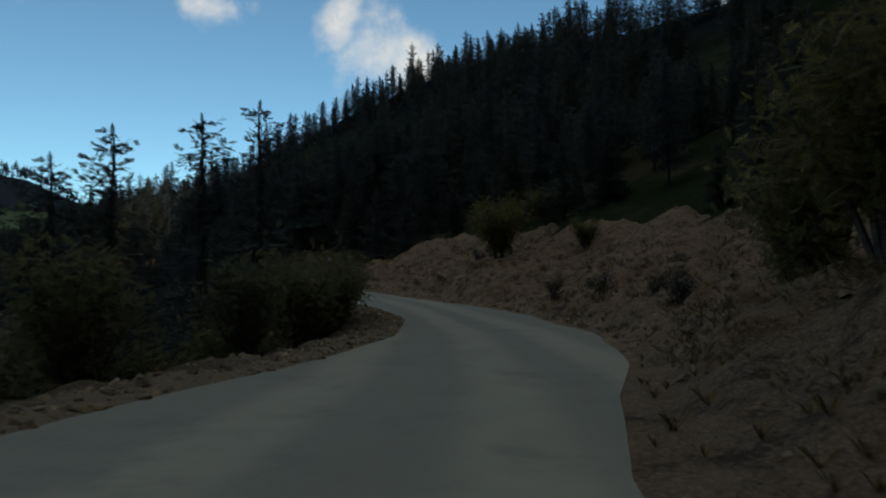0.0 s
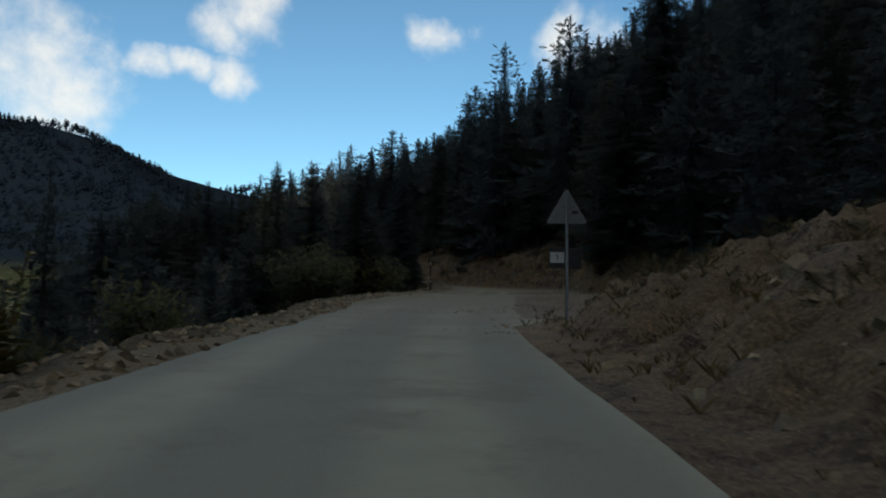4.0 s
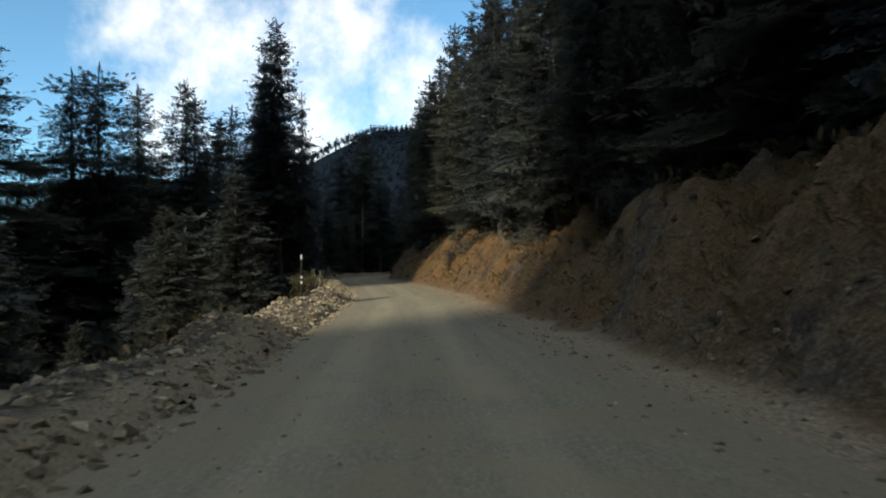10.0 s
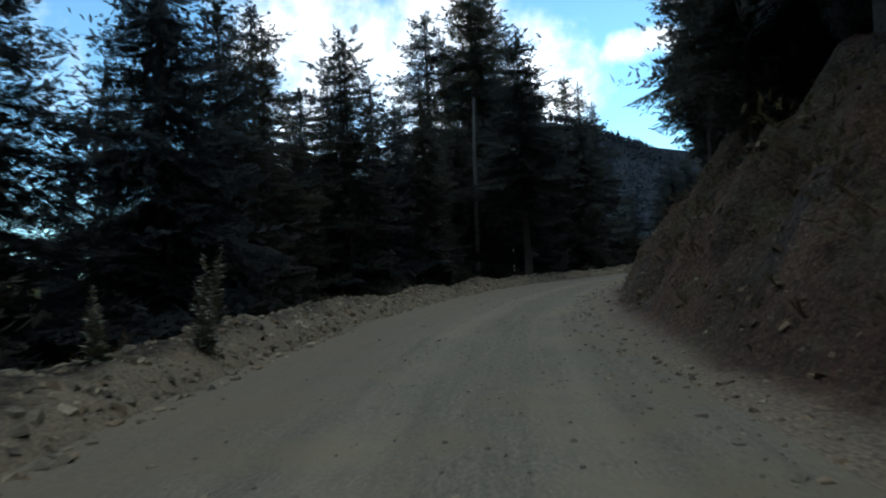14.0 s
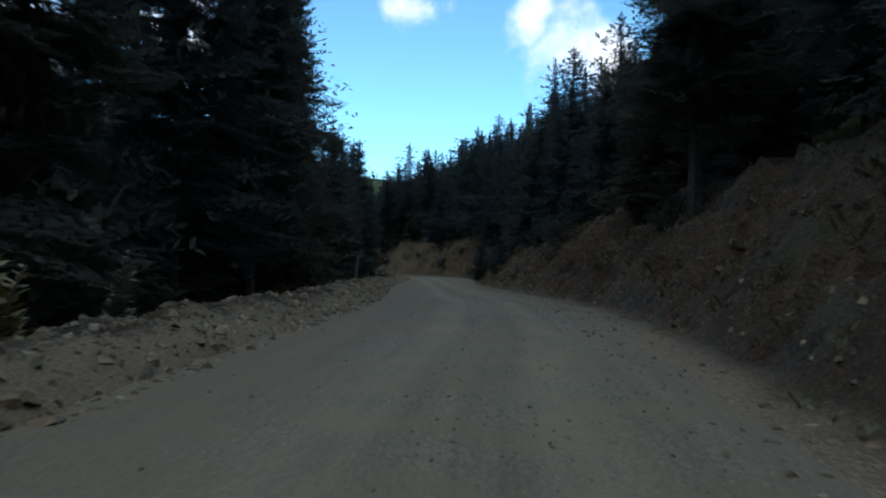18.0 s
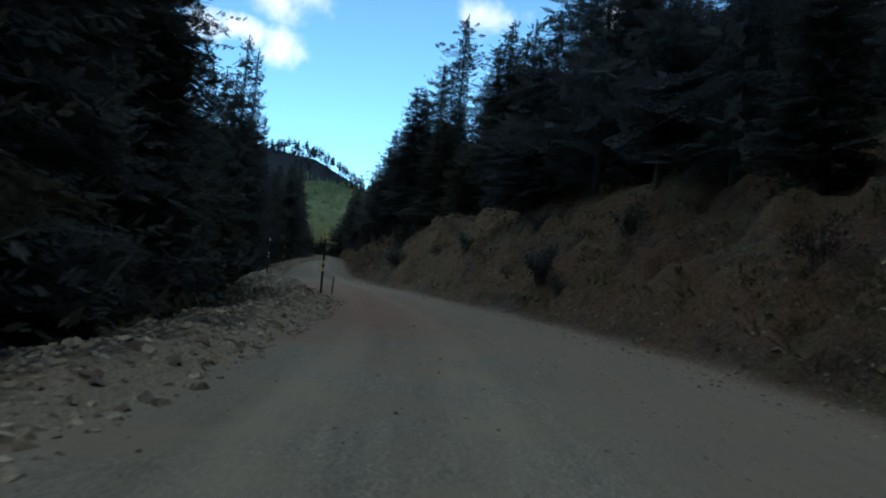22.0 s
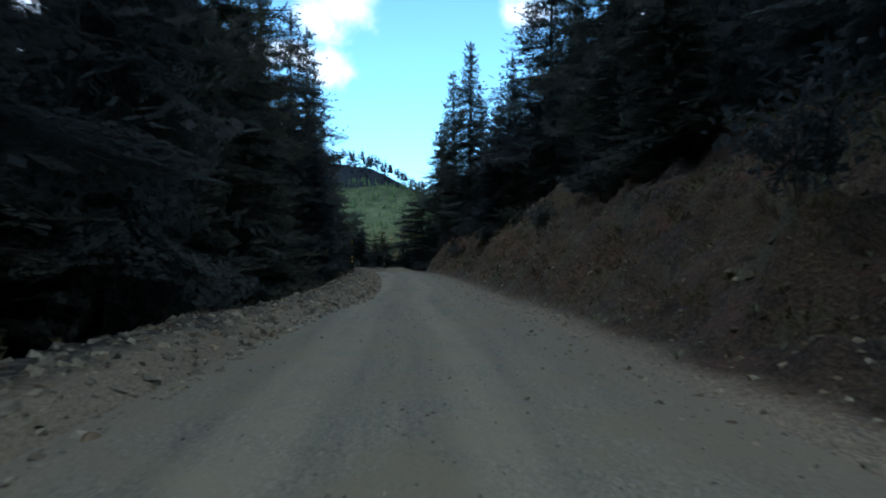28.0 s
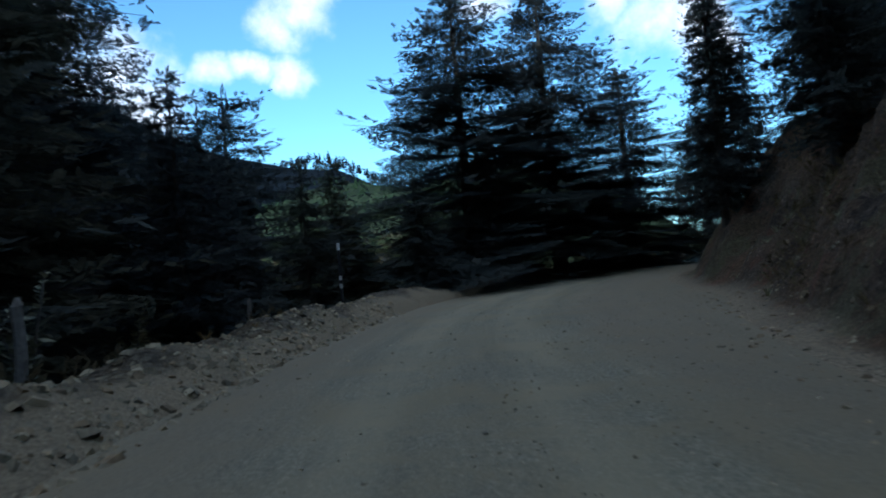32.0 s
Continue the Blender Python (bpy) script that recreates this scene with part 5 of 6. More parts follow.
def warning_sign():
    root = tagged(new("warning_sign"), "grey back of a triangular warning sign on a steel post", "road sign")
    part("post", rod("post", 0.03, 0.03, -0.5, 2.95, STEEL), root, "galvanised steel post")
    bm = bmesh.new()
    pts = []
    for k, a in enumerate((90, 210, 330)):
        c = Vector((math.cos(radians(a)), 0, math.sin(radians(a)))) * 0.47
        for da in (50, 25, 0, -25, -50):
            pts.append(c + Vector((math.cos(radians(a - da)), 0, math.sin(radians(a - da)))) * 0.05)
    front = [bm.verts.new(p + Vector((0, 0.012, 0))) for p in pts]
    back = [bm.verts.new(p - Vector((0, 0.0, 0))) for p in pts]
    bm.faces.new(front)
    bm.faces.new(back[::-1])
    for k in range(len(pts)):
        bm.faces.new((front[k], front[k - 1], back[k - 1], back[k]))
    bmesh.ops.recalc_face_normals(bm, faces=bm.faces)
    plate = part("plate", bm_mesh("plate", bm, STEEL), root, "dull grey aluminium sign back", pose(0, 0.036, 2.55))
    for z in (-0.05, 0.2):
        part("clamp", box("clamp", (0.16, 0.03, 0.035), (0, -0.02, z), STEEL), plate)
    part("sticker", box("sticker", (0.15, 0.004, 0.07), (0.19, -0.004, -0.02), SIGNDARK, 0), plate, "small dark label")
    return root


put(warning_sign(), -14.7, 89.6, height(-14.7, 89.6), heading(91), 0.0)


def notice_board():
    root = tagged(new("notice_board"), "dark plates and a small white notice on a thin black post", "sign")
    part("post", rod("post", 0.022, 0.02, -0.4, 2.0, POLEBLACK), root, "thin black post")
    part("panel", box("panel", (0.42, 0.015, 0.56), (-0.25, -0.03, 1.68), SIGNDARK), root, "dark grey plate")
    part("panel", box("panel", (0.42, 0.015, 0.56), (0.2, -0.03, 1.66), SIGNDARK), root, "dark grey plate")
    paper = part("notice", box("notice", (0.38, 0.006, 0.29), (-0.25, -0.042, 1.69), SIGNWHITE, 0), root, "white notice")
    part("bar", box("bar", (0.02, 0.004, 0.1), (-0.23, -0.047, 1.70), SIGNDARK, 0), paper)
    part("bar", box("bar", (0.08, 0.004, 0.018), (-0.26, -0.047, 1.75), SIGNDARK, 0), paper)
    part("bar", box("bar", (0.06, 0.004, 0.018), (-0.26, -0.047, 1.645), SIGNDARK, 0), paper)
    return root


put(notice_board(), -15.1, 92.3, height(-15.1, 92.3), heading(94) + 0.1, 0.02)


# ---- bushes and weeds ----
def bush_meshes(seed, tall, wide, leaves, size, leaf_mat, stems=9):
    r = random.Random(seed)
    sv, sf, lv, lf = [], [], [], []
    tips = []
    for k in range(stems):
        a = 2 * math.pi * k / stems + r.uniform(-.4, .4)
        out = Vector((math.cos(a), math.sin(a), 0))
        h = tall * r.uniform(0.6, 1.0)
        w = wide * r.uniform(0.3, 1.0)
        pts = [out * 0.08 + Vector((0, 0, -0.3)), out * w * 0.3 + Vector((0, 0, h * 0.4)), out * w * 0.62 + Vector((r.uniform(-.2, .2), r.uniform(-.2, .2), h * 0.75)),
               out * w * 0.85 + Vector((0, 0, h))]
        tube(pts, [0.05 * tall / 3, 0.035 * tall / 3, 0.02, 0.008], 4, sv, sf)
        for u in range(9):
            i = min(2, u // 3)
            p = pts[i].lerp(pts[i + 1], (u % 3) / 3 + r.random() / 3)
            if u > 1:
                tips.append((p, wide * 0.34 * (0.5 + u / 9)))
    for _ in range(leaves):
        p, q = r.choice(tips)
        o = Vector((r.gauss(0, 1), r.gauss(0, 1), r.gauss(0, 0.8)))
        p = p + o.normalized() * q * r.random() ** 0.6
        if p.z < 0.05 * tall:
            continue
        way = Vector((r.gauss(0, 1), r.gauss(0, 1), r.gauss(0.1, 0.7))).normalized()
        spray(p, way, size * r.uniform(0.6, 1.4), size * r.uniform(0.26, 0.42), r, lv, lf)
    return mesh_from("stem", sv, sf, BARK), frond_uv(mesh_from("foliage", lv, lf, leaf_mat))


def bush_kind(seed, label, tall, wide, leaves, size, leaf_mat, group="bushes on the slopes"):
    root = tagged(new("bush"), label, "bush", group)
    stems, leaf = bush_meshes(seed, tall, wide, leaves, size, leaf_mat)
    part("stem", stems, root, "thin brown stems")
    part("foliage", leaf, root, "small leaves")
    return root


BUSHES = [bush_kind(61, "round olive-green bush on the dry bank", 3.4, 2.0, 2600, 0.3, BROAD),
          bush_kind(62, "loose tall olive-green shrub with thin twigs", 3.6, 1.7, 1700, 0.3, BROAD),
          bush_kind(63, "low dark green evergreen shrub", 1.3, 0.9, 900, 0.13, NEEDLE),
          bush_kind(64, "small dry brown shrub", 0.9, 0.7, 450, 0.14, DEADLEAF)]
BUSH_AT = [(0, 125, -9.0, 1.5), (1, 127.5, -10.2, 1.4), (0, 129.5, -9.6, 1.2), (0, 51.7, 9.7, 1.55), (0, 66, 15.5, 1.25), (1, 9.5, 5.4, 1.15), (1, 14, 6.8, 1.2), (1, 6.5, 7.2, 1.2), (1, 18, 8.5, 1.0), (0, 60, 18, 0.9),
           (0, 46, 14, 0.7), (2, 21, 6.6, 0.9), (2, 31, 7.5, 0.8), (2, 38, 7.8, 0.9), (2, 27, 9.5, 0.7), (3, 34, 6.2, 0.9), (3, 24, 7.0, 0.8), (2, 57, 10, 0.9),
           (1, 12, -7.2, 0.9), (0, 27, -4.9, 0.95), (1, 30, -4.5, 0.95), (0, 33.5, -4.7, 1.0), (1, 23, -5.4, 0.95), (0, 37, -4.7, 0.95), (1, 40, -5.2, 0.9), (1, 17, -5.6, 0.75), (0, 21, -7.0, 0.8), (1, 26, -5.6, 0.8), (1, 31, -5.4, 0.95), (0, 36, -6.2, 1.0), (1, 40, -7.0, 1.0),
           (0, 45, -7.5, 0.9), (1, 50, -8.0, 0.9), (1, 30, -8.5, 1.2), (0, 24, -10, 1.2), (1, 14, -10, 1.1), (1, 6, -9, 0.9), (0, 56, -9, 0.8),
           (1, 63, -9, 0.9), (1, 70, -9.5, 0.9), (0, 77, -9, 1.0), (1, 84, -9.5, 1.1), (0, 91, -10.5, 1.0), (1, 99, -11, 1.1), (0, 112, -9.5, 1.2), (1, 117, -10, 1.3),
           (0, 121, -9, 1.35), (1, 126, -9, 1.3), (0, 131, -8.5, 1.1), (2, 191, 4.6, 0.7), (2, 236, 5.2, 0.9), (2, 441, 8.5, 1.1), (2, 447, 7.5, 1.0), (2, 452, 8.6, 0.9),
           (2, 460, 6.6, 0.9), (2, 405, 6.0, 1.3), (2, 377, 5.2, 1.2), (2, 383, 6.4, 1.5), (2, 390, 7.5, 1.5), (2, 335, 4.8, 1.0), (2, 330, 6.4, 1.3), (2, 349, 6.2, 1.3),
           (2, 364, 6.6, 1.4), (2, 566, 6.5, 1.1), (2, 556, 7, 1.2), (2, 258, 6.4, 1.2), (2, 271, 6.0, 1.0), (3, 287, 4.6, 1.0), (3, 310, 3.8, 1.1), (3, 318, 4.2, 1.2),
           (0, 229, -5.4, 0.45), (3, 227, -4.6, 0.9), (2, 206, 6.4, 1.0), (3, 592, 5.2, 1.2), (3, 600, 5.4, 1.1), (3, 610, 5.6, 1.3), (3, 618, 6.2, 1.4), (2, 540, 6.6, 1.2),
           (3, 155, 7.4, 0.9), (3, 165, 6.2, 0.8), (2, 186, 6.8, 1.1), (2, 195, 7.2, 1.2), (3, 430, 8, 1.0), (3, 480, 5.6, 1.1), (3, 490, 6.0, 1.0)]
for kind, s, d, k in BUSH_AT:
    x, y, z = spot(s, d)
    plant(BUSHES[kind], x, y, k * rnd.uniform(0.9, 1.1), rnd.uniform(0, 6.3), 0.05)
bush_rnd = random.Random(9)
for _ in range(70):
    s = bush_rnd.uniform(135, 632)
    x, y, z = spot(s, edge(s, RIGHT) + bush_rnd.uniform(1.8, 7.5))
    plant(BUSHES[bush_rnd.choice((2, 2, 3))], x, y, bush_rnd.uniform(0.6, 1.5), bush_rnd.uniform(0, 6.3), 0.08)
YOUNG_AT = [(0, 413, 5.2, 1.0), (1, 409, 6.5, 1.1), (0, 396, 7.5, 1.0), (1, 219, -7.5, 1.2), (0, 214, -8.5, 1.5), (0, 223, -8.0, 1.2), (1, 190, 5.8, 0.9), (0, 262, 6.4, 0.9),
            (1, 385, 8.5, 1.2), (0, 352, 8.0, 1.1), (0, 577, 7.2, 1.0), (1, 560, 8.4, 1.2), (0, 150, -7.5, 0.9), (1, 158, -6.6, 1.0), (0, 486, 7.0, 1.0), (0, 232, 8.2, 1.4)]
for kind, s, d, k in YOUNG_AT:
    x, y, z = spot(s, d)
    plant(YOUNG[kind], x, y, k, rnd.uniform(0, 6.3), 0.05)


def mullein(seed):
    """A tall dry woolly weed: stalk, big drooping leaves, knobbly spike."""
    r = random.Random(seed)
    root = tagged(new("weed"), "tall woolly grey-green weed on the stony verge", "weed", "weeds on the verge")
    sv, sf, lv, lf = [], [], [], []
    for b in range(4):
        a = r.uniform(0, 6.3)
        lean = Vector((math.cos(a), math.sin(a), 0)) * r.uniform(0.05, 0.35)
        h = r.uniform(0.8, 1.5)
        pts = [Vector((0, 0, -0.1)), lean * 0.4 + Vector((0, 0, h * 0.5)), lean + Vector((0, 0, h))]
        tube(pts, [0.022, 0.018, 0.012], 5, sv, sf)
        for k in range(60):
            u = 0.06 + 0.94 * k / 60
            p = pts[0].lerp(pts[1], u * 2) if u < 0.5 else pts[1].lerp(pts[2], u * 2 - 1)
            t = r.uniform(0, 6.3)
            way = Vector((math.cos(t), math.sin(t), r.uniform(-0.3, 0.8))).normalized()
            spray(p, way, (0.28 * (1 - u) + 0.08) * r.uniform(0.7, 1.2), (0.065 * (1 - u) + 0.025), r, lv, lf)
    part("stalk", mesh_from("stalk", sv, sf, DEADWOOD), root, "dry stalks")
    part("foliage", mesh_from("foliage", lv, lf, WEED), root, "woolly grey-green leaves")
    return root


WEEDS = [mullein(71), mullein(72)]
for k, (s, d, g) in enumerate(((332.7, -3.8, 1.15), (337.4, -3.8, 1.05), (327.6, -3.8, 0.6), (330.5, -3.9, 0.5), (334.8, -3.8, 0.7), (262, -4.1, 0.65), (265, -4.2, 0.7), (268, -4.2, 0.6), (264, -4.6, 0.5), (270, -4.4, 0.5), (272, -4.1, 0.6),
                              (259, -4.5, 0.7), (274, -5, 0.8), (343, -4.6, 0.8), (347, -4.8, 0.9), (621, -5.6, 1.0), (624, -5.9, 0.8), (232, -4.6, 0.8), (236, -4.8, 0.9), (84, -5.2, 0.9),
                              (349, -4.7, 0.6), (544, -6.0, 0.9), (61, -5.2, 0.7), (55, -5, 0.6), (240, -4.4, 0.6), (226, -4.2, 0.6))):
    x, y, z = spot(s, d)
    plant(WEEDS[k % 2], x, y, g * 1.15, k * 1.7, 0.02)


# ---- dead trunks ----
def dead_tree(seed, tall, r0, lean, label, stubs=12):
    r = random.Random(seed)
    root = tagged(new("dead_tree"), label, "dead tree")
    tv, tf, bv, bf = [], [], [], []
    path = [Vector((lean * tall * (k / 7), r.uniform(-.06, .06), tall * k / 7 - (0.8 if k == 0 else 0))) for k in range(8)]
    tube(path, [r0 * (1 - 0.6 * k / 7) for k in range(8)], 9, tv, tf)
    for k in range(stubs):
        f = r.uniform(0.25, 0.98)
        p = Vector((lean * tall * f, 0, tall * f))
        a = r.uniform(0, 6.3)
        q = r.uniform(0.3, 1.4)
        out = Vector((math.cos(a), math.sin(a), 0))
        tube([p, p + out * q * 0.6 + Vector((0, 0, 0.1)), p + out * q + Vector((0, 0, -0.25 * q))], [0.03, 0.018, 0.006], 4, bv, bf)
    part("trunk", mesh_from("trunk", tv, tf, DEADWOOD), root, "bare grey trunk")
    part("branch", mesh_from("branch", bv, bf, DEADWOOD), root, "broken thin branches")
    return root


for seed, s, d, tall, r0, lean, turn, label in ((88, 334.6, -5.9, 4.6, 0.12, 0.0, 0.7, "bare grey dead fir trunk beside the verge weeds"), (81, 304.9, -9.8, 14, 0.2, 0.05, -0.5, "tall bare grey dead fir trunk below the road"),
                                                (82, 346, -13.5, 10.5, 0.17, 0.06, 2.4, "leaning bare grey trunk beside the verge"),
                                                (83, 410, 11.0, 5.0, 0.2, 0.03, 0.0, "broken grey stump of a dead fir on the bank"),
                                                (84, 374, 11.0, 10, 0.22, 0.02, 1.0, "pale bare fir trunk on the bank"),
                                                (86, 515, 10.5, 9, 0.16, -0.06, 0.4, "leaning pale trunk above the cutting"),
                                                (87, 522, 10.0, 9, 0.15, 0.03, 0.9, "pale bare trunk above the cutting")):
    x, y, z = spot(s, d)
    put(dead_tree(seed, tall, r0, lean, label), x, y, z - 0.1, heading(s) + turn)
sparse_fir = fir_kind(25, "young thin fir with sparse feathery boughs", tall=12, base=0.08, spread=0.24, bare=0.3, whorls=24, size=0.5, heart=0.12)
for x, y, tip in ((-11.8, 24.6, 7.4), (-10.2, 29.3, 9.1), (-8.9, 33.6, 10.7), (-37.7, 112.9, 9.9), (-37.9, 114.9, 11.6), (-11.7, 20.5, 5.6)):
    plant(sparse_fir, x, y, (tip - height(x, y)) / 12, x)
bare_fir = fir_kind(17, "dark fir with a bare thinning spire", tall=18, base=0.2, spread=0.27, bare=0.25, whorls=30)
x, y, g = spot(541, -6.8)
plant(bare_fir, x, y, (32 - g) / 18, 0.4)
brown_root = tagged(new("fir_tree"), "half-dead fir with rust-brown needles", "tree", "firs beside the road")
_t, _c = fir_meshes(18, tall=14, base=0.15, spread=0.22, bare=0.3, whorls=28)
_c.materials[0] = DEADLEAF
part("trunk", _t, brown_root, "grey-brown scaly fir trunk")
part("crown", _c, brown_root, "rust-brown dying boughs")
plant(brown_root, *spot(238, -13)[:2], 1.0)
plant(brown_root, *spot(232, -15)[:2], 0.9, 2.0)


# ---- stones and grass ----
def stone_mesh(seed, flat=0.6):
    """A broken angular stone about a metre across."""
    r = random.Random(seed)
    bm = bmesh.new()
    bmesh.ops.create_icosphere(bm, subdivisions=1, radius=0.5)
    cuts = [(Vector((r.gauss(0, 1), r.gauss(0, 1), r.gauss(0, 1))).normalized(), r.uniform(0.24, 0.42)) for _ in range(6)]
    for v in bm.verts:
        for n, k in cuts:
            over = v.co.dot(n) - k
            if over > 0:
                v.co -= n * over
        v.co.z *= flat
        v.co.x *= 1.2
    return bm


STONES = [bm_mesh("stone", stone_mesh(90 + k, 0.45 + 0.08 * k), STONE if k % 3 else BROWNSTONE) for k in range(6)]


def strew(name, templates, places, material, label, category, sink=0.0, upright=False):
    """Many small pieces in one mesh: places are x, y, z, size."""
    r = random.Random(len(places))
    data = [(np.array([v.co for v in me.vertices]), [tuple(p.vertices) for p in me.polygons]) for me in templates]
    verts, faces, base = [], [], 0
    for x, y, z, k in places:
        v, f = r.choice(data)
        rot = Euler((0, 0, r.uniform(0, 6.3)) if upright else (r.uniform(-.6, .6), r.uniform(-.6, .6), r.uniform(0, 6.3))).to_matrix()
        verts.append((v * k) @ np.array(rot).T + (x, y, z - sink * k))
        faces += [tuple(i + base for i in q) for q in f]
        base += len(v)
    me = mesh_from(name, np.concatenate(verts), faces, material)
    if material == UNDER:
        frond_uv(me)
    return tagged(part(name, me), label, category, kind="stuff")


def along_edge(count, side, lo, hi, size, s_lo=90, s_hi=632, power=2.0, thin=None):
    """Places beside the road's edge; size grows rarer as it gets bigger."""
    out_s = np.array([rnd.uniform(s_lo, s_hi) for _ in range(count)])
    off = np.array([rnd.uniform(lo, hi) for _ in range(count)])
    if side < 0:
        d = -np.interp(out_s, AT, LEFT) - off
    else:
        d = np.interp(out_s, AT, RIGHT) + off
    x, y = at_sd(out_s, d)
    z = section(out_s, d, x, y)
    return [(a, b, c, size[0] + (size[1] - size[0]) * rnd.random() ** power) for a, b, c in zip(x, y, z)]


def pebble_mesh(seed):
    """A small blocky broken stone, its foot in the ground."""
    r = random.Random(seed)
    foot = [(x * r.uniform(0.32, 0.6), y * r.uniform(0.28, 0.52), -0.22) for x, y in ((-1, -1), (1, -1), (1, 1), (-1, 1))]
    v = foot + [(x * r.uniform(0.5, 0.95), y * r.uniform(0.45, 0.95), r.uniform(0.14, 0.4)) for x, y, _ in foot]
    return mesh_from("pebble", v, [(4, 5, 6, 7)] + [(k, (k + 1) % 4, 4 + (k + 1) % 4, 4 + k) for k in range(4)], STONE)


PEBBLES = [pebble_mesh(120 + k) for k in range(7)]
strew("rubble", PEBBLES, along_edge(48000, -1, -0.3, 2.6, (0.045, 0.2), 128, power=2.4), STONE, "broken grey stones heaped along the verge", "stones", 0.1)
strew("earthy_rubble", PEBBLES, along_edge(17000, -1, -0.3, 2.8, (0.045, 0.19), 108, power=2.4), BROWNSTONE, "earth-stained stones in the verge heap", "stones", 0.1)
strew("roadside_stones", PEBBLES, along_edge(11000, 1, -0.8, 1.6, (0.02, 0.11), power=2.6), STONE, "loose stones along the foot of the cutting", "stones", 0.1)
strew("bank_stones", PEBBLES, along_edge(16000, 1, 0.7, 6.5, (0.04, 0.22), 120, power=2.6), DARKSTONE, "rock lumps sticking out of the cut bank", "stones", 0.2)
strew("side_track_gravel", PEBBLES, along_edge(2500, 1, -9.5, 0.2, (0.02, 0.1), 97, 122, 2.0), BROWNSTONE, "loose stones on the bare earth of the side track", "stones", 0.15)
strew("foot_rubble", PEBBLES, along_edge(11000, 1, -0.5, 2.4, (0.03, 0.15), power=2.6), BROWNSTONE, "earth-stained stones along the foot of the cutting", "stones", 0.15)
strew("gravel", PEBBLES, along_edge(9000, -1, -5.5, -0.1, (0.02, 0.07), power=2.4), STONE, "loose gravel lying on the road", "gravel", 0.1)
strew("fine_gravel", PEBBLES, along_edge(20000, 1, -3.2, 0.1, (0.016, 0.05), 250, power=2.2), STONE, "fine grey gravel scattered over the road", "gravel", 0.1)
strew("dry_bank_stones", PEBBLES, along_edge(1500, 1, 0.1, 8, (0.05, 0.45), -10, 110, 3.0), BROWNSTONE, "pale stones on the dry grassy bank", "stones", 0.1)
strew("edge_stones", PEBBLES, along_edge(7000, -1, 0.0, 1.8, (0.04, 0.26), -8, 112, 2.4), BROWNSTONE, "stones and crumbled edge beside the asphalt", "stones", 0.1)
stone_rnd = random.Random(77)
for k in range(290):
    s = stone_rnd.uniform(130, 632)
    side = -1 if stone_rnd.random() < 0.72 else 1
    off = stone_rnd.uniform(0.1, 2.0) if side < 0 else stone_rnd.uniform(-0.2, 1.2)
    d = -edge(s, LEFT) - off if side < 0 else edge(s, RIGHT) + off
    x, y = (float(v) for v in at_sd(s, d))
    z = float(section(np.array([s]), np.array([d]), np.array([x]), np.array([y]))[0])
    q = (0.12 + 0.22 * stone_rnd.random() ** 3) * (1.0 if side < 0 else 0.55)
    ob = tagged(new("stone", STONES[k % 6]), "broken angular stone lying on the verge", "stone", "stones along the verge")
    ob.matrix_basis = Matrix.Translation((x, y, z + q * 0.08)) @ Euler((stone_rnd.uniform(-.4, .4), stone_rnd.uniform(-.4, .4), stone_rnd.uniform(0, 6.3))).to_matrix().to_4x4()
    ob.scale = (q, q, q)


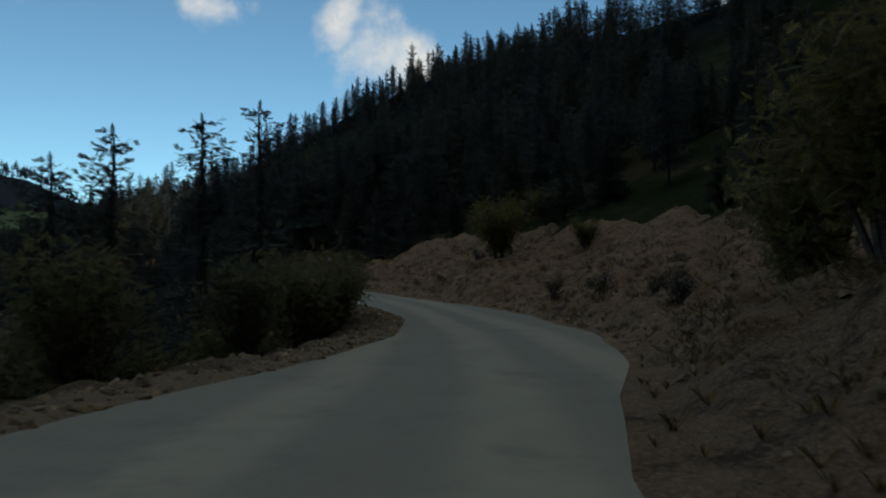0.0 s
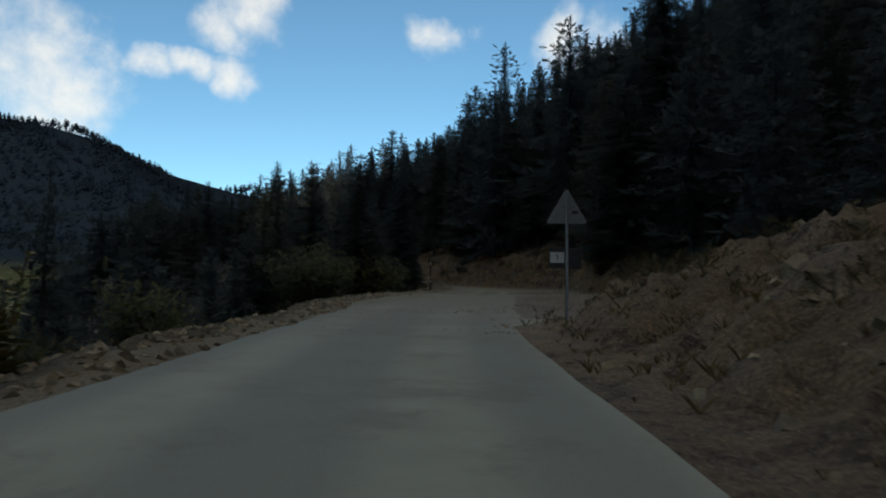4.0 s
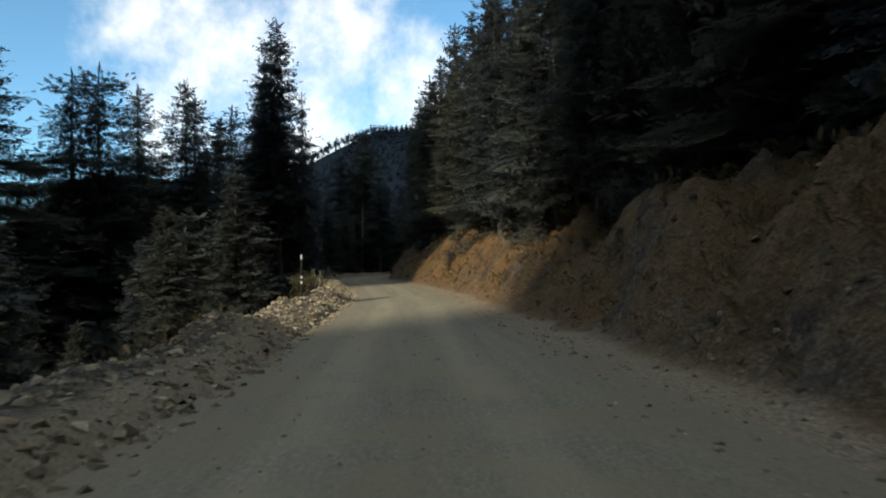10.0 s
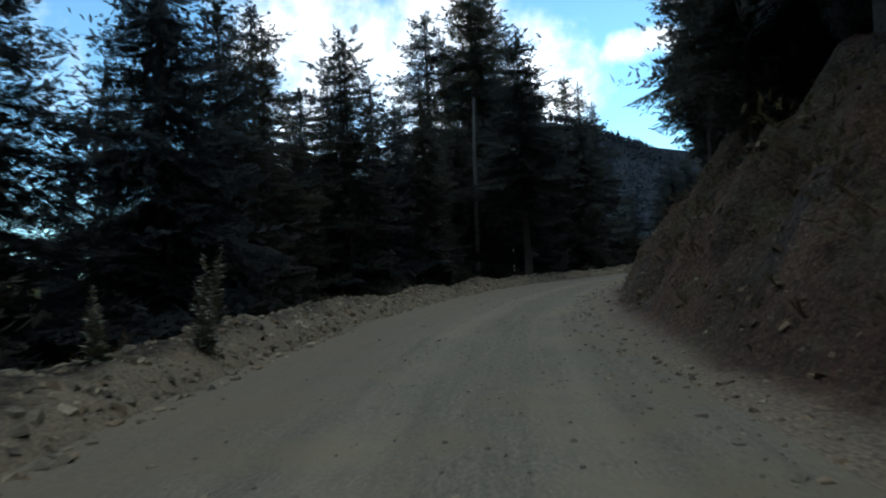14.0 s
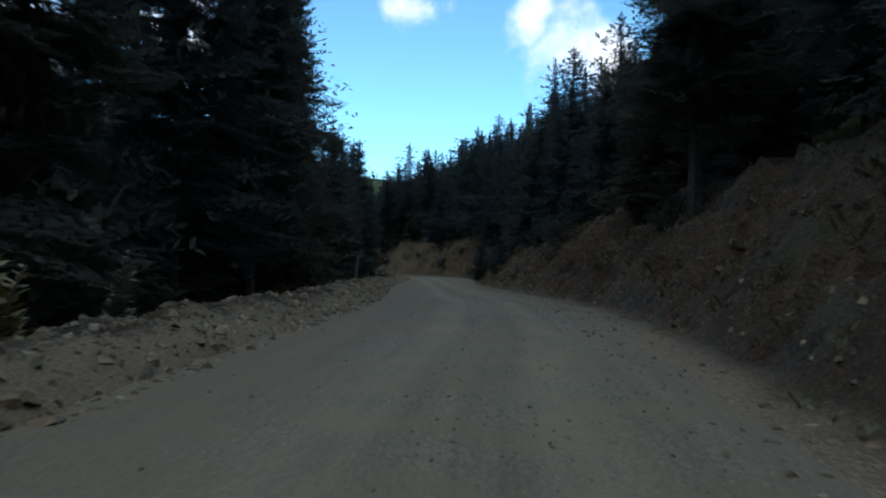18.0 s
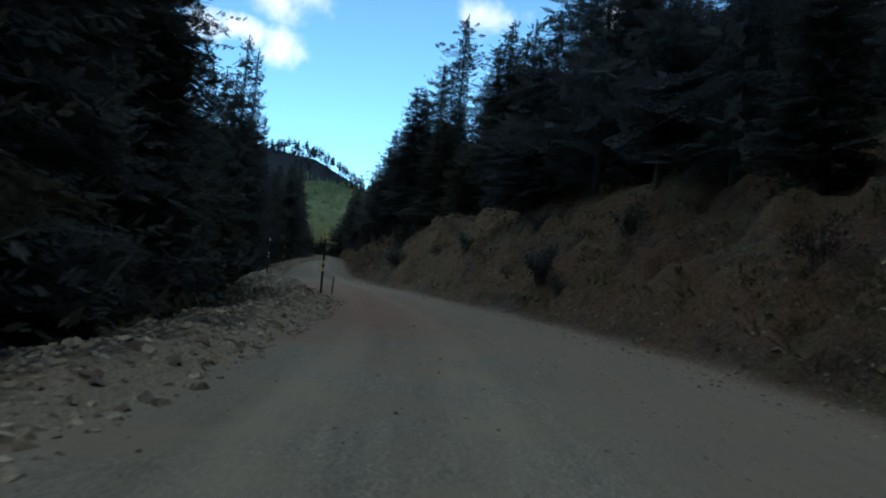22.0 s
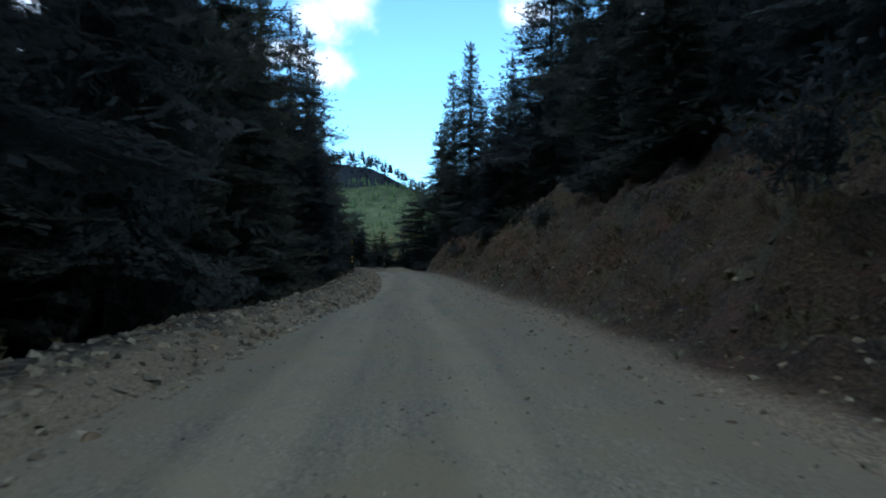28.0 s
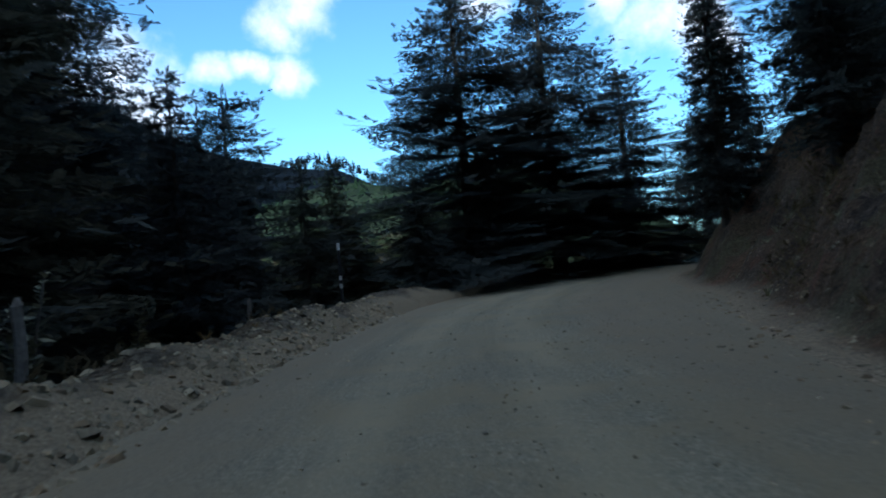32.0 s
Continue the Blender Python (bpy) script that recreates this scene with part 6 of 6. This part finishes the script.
def tuft(seed, tall, blades, splay):
    r = random.Random(seed)
    v, f = [], []
    for _ in range(blades):
        a, l = r.uniform(0, 6.3), tall * r.uniform(0.5, 1.1)
        out = Vector((math.cos(a), math.sin(a), 0))
        p = out * r.uniform(0, 0.08) * tall
        side = Vector((-out.y, out.x, 0)) * 0.006
        tip = p + out * l * splay * r.uniform(0.3, 1.2) + Vector((0, 0, l))
        mid = p.lerp(tip, 0.55) + Vector((0, 0, l * 0.14))
        b = len(v)
        v += [p - side, p + side, mid + side * 0.8, tip]
        f.append((b, b + 1, b + 2, b + 3))
    return mesh_from("tuft", v, f, STRAW)


TUFTS = [tuft(130 + k, 0.09 + 0.03 * k, 15, 0.85) for k in range(4)]
strew("dry_grass", TUFTS, along_edge(6000, 1, 0.8, 8.0, (0.5, 1.4), 100, 632, 1.0), STRAW, "tufts of dry grass on the cut bank", "grass", 0.0, True)
strew("bank_grass", TUFTS, along_edge(5500, 1, 0.2, 13, (0.5, 1.3), -12, 112, 1.0), STRAW, "dry straw-coloured grass on the open bank", "grass", 0.0, True)
strew("verge_grass", TUFTS, along_edge(1500, -1, 1.0, 4.0, (0.4, 1.1), -12, 632, 1.0), STRAW, "sparse dry grass on the verge", "grass", 0.0, True)
strew("green_weeds", TUFTS, along_edge(1500, 1, 0.5, 5.0, (0.5, 1.3), 320, 632, 1.0), WEED, "grey-green weeds at the foot of the cutting", "grass", 0.0, True)


def clump(seed, wide, leaves):
    r = random.Random(seed)
    v, f = [], []
    for _ in range(leaves):
        a = r.uniform(0, 6.3)
        p = Vector((math.cos(a), math.sin(a), 0)) * wide * r.random() * 0.7 + Vector((0, 0, wide * 0.5 * r.random()))
        way = (p + Vector((r.gauss(0, .3), r.gauss(0, .3), 0.3 * wide))).normalized()
        spray(p, way, wide * r.uniform(0.22, 0.5), wide * r.uniform(0.06, 0.12), r, v, f)
    return mesh_from("clump", v, f, UNDER)


CLUMPS = [clump(140 + k, 0.5, 22) for k in range(4)]
strew("undergrowth", CLUMPS, along_edge(4600, 1, 1.0, 9, (0.4, 1.7), 96, 632, 1.8), UNDER, "brown and olive undergrowth on the cut bank", "undergrowth", 0.0, True)
strew("verge_undergrowth", CLUMPS, along_edge(1300, -1, 1.8, 7, (0.6, 1.9), -10, 632, 1.4), UNDER, "brown and olive undergrowth below the verge", "undergrowth", 0.0, True)
strew("open_bank_undergrowth", CLUMPS, along_edge(700, 1, 0.6, 13, (0.5, 1.6), -10, 100, 1.6), UNDER, "brown and olive scrub on the open bank", "undergrowth", 0.0, True)
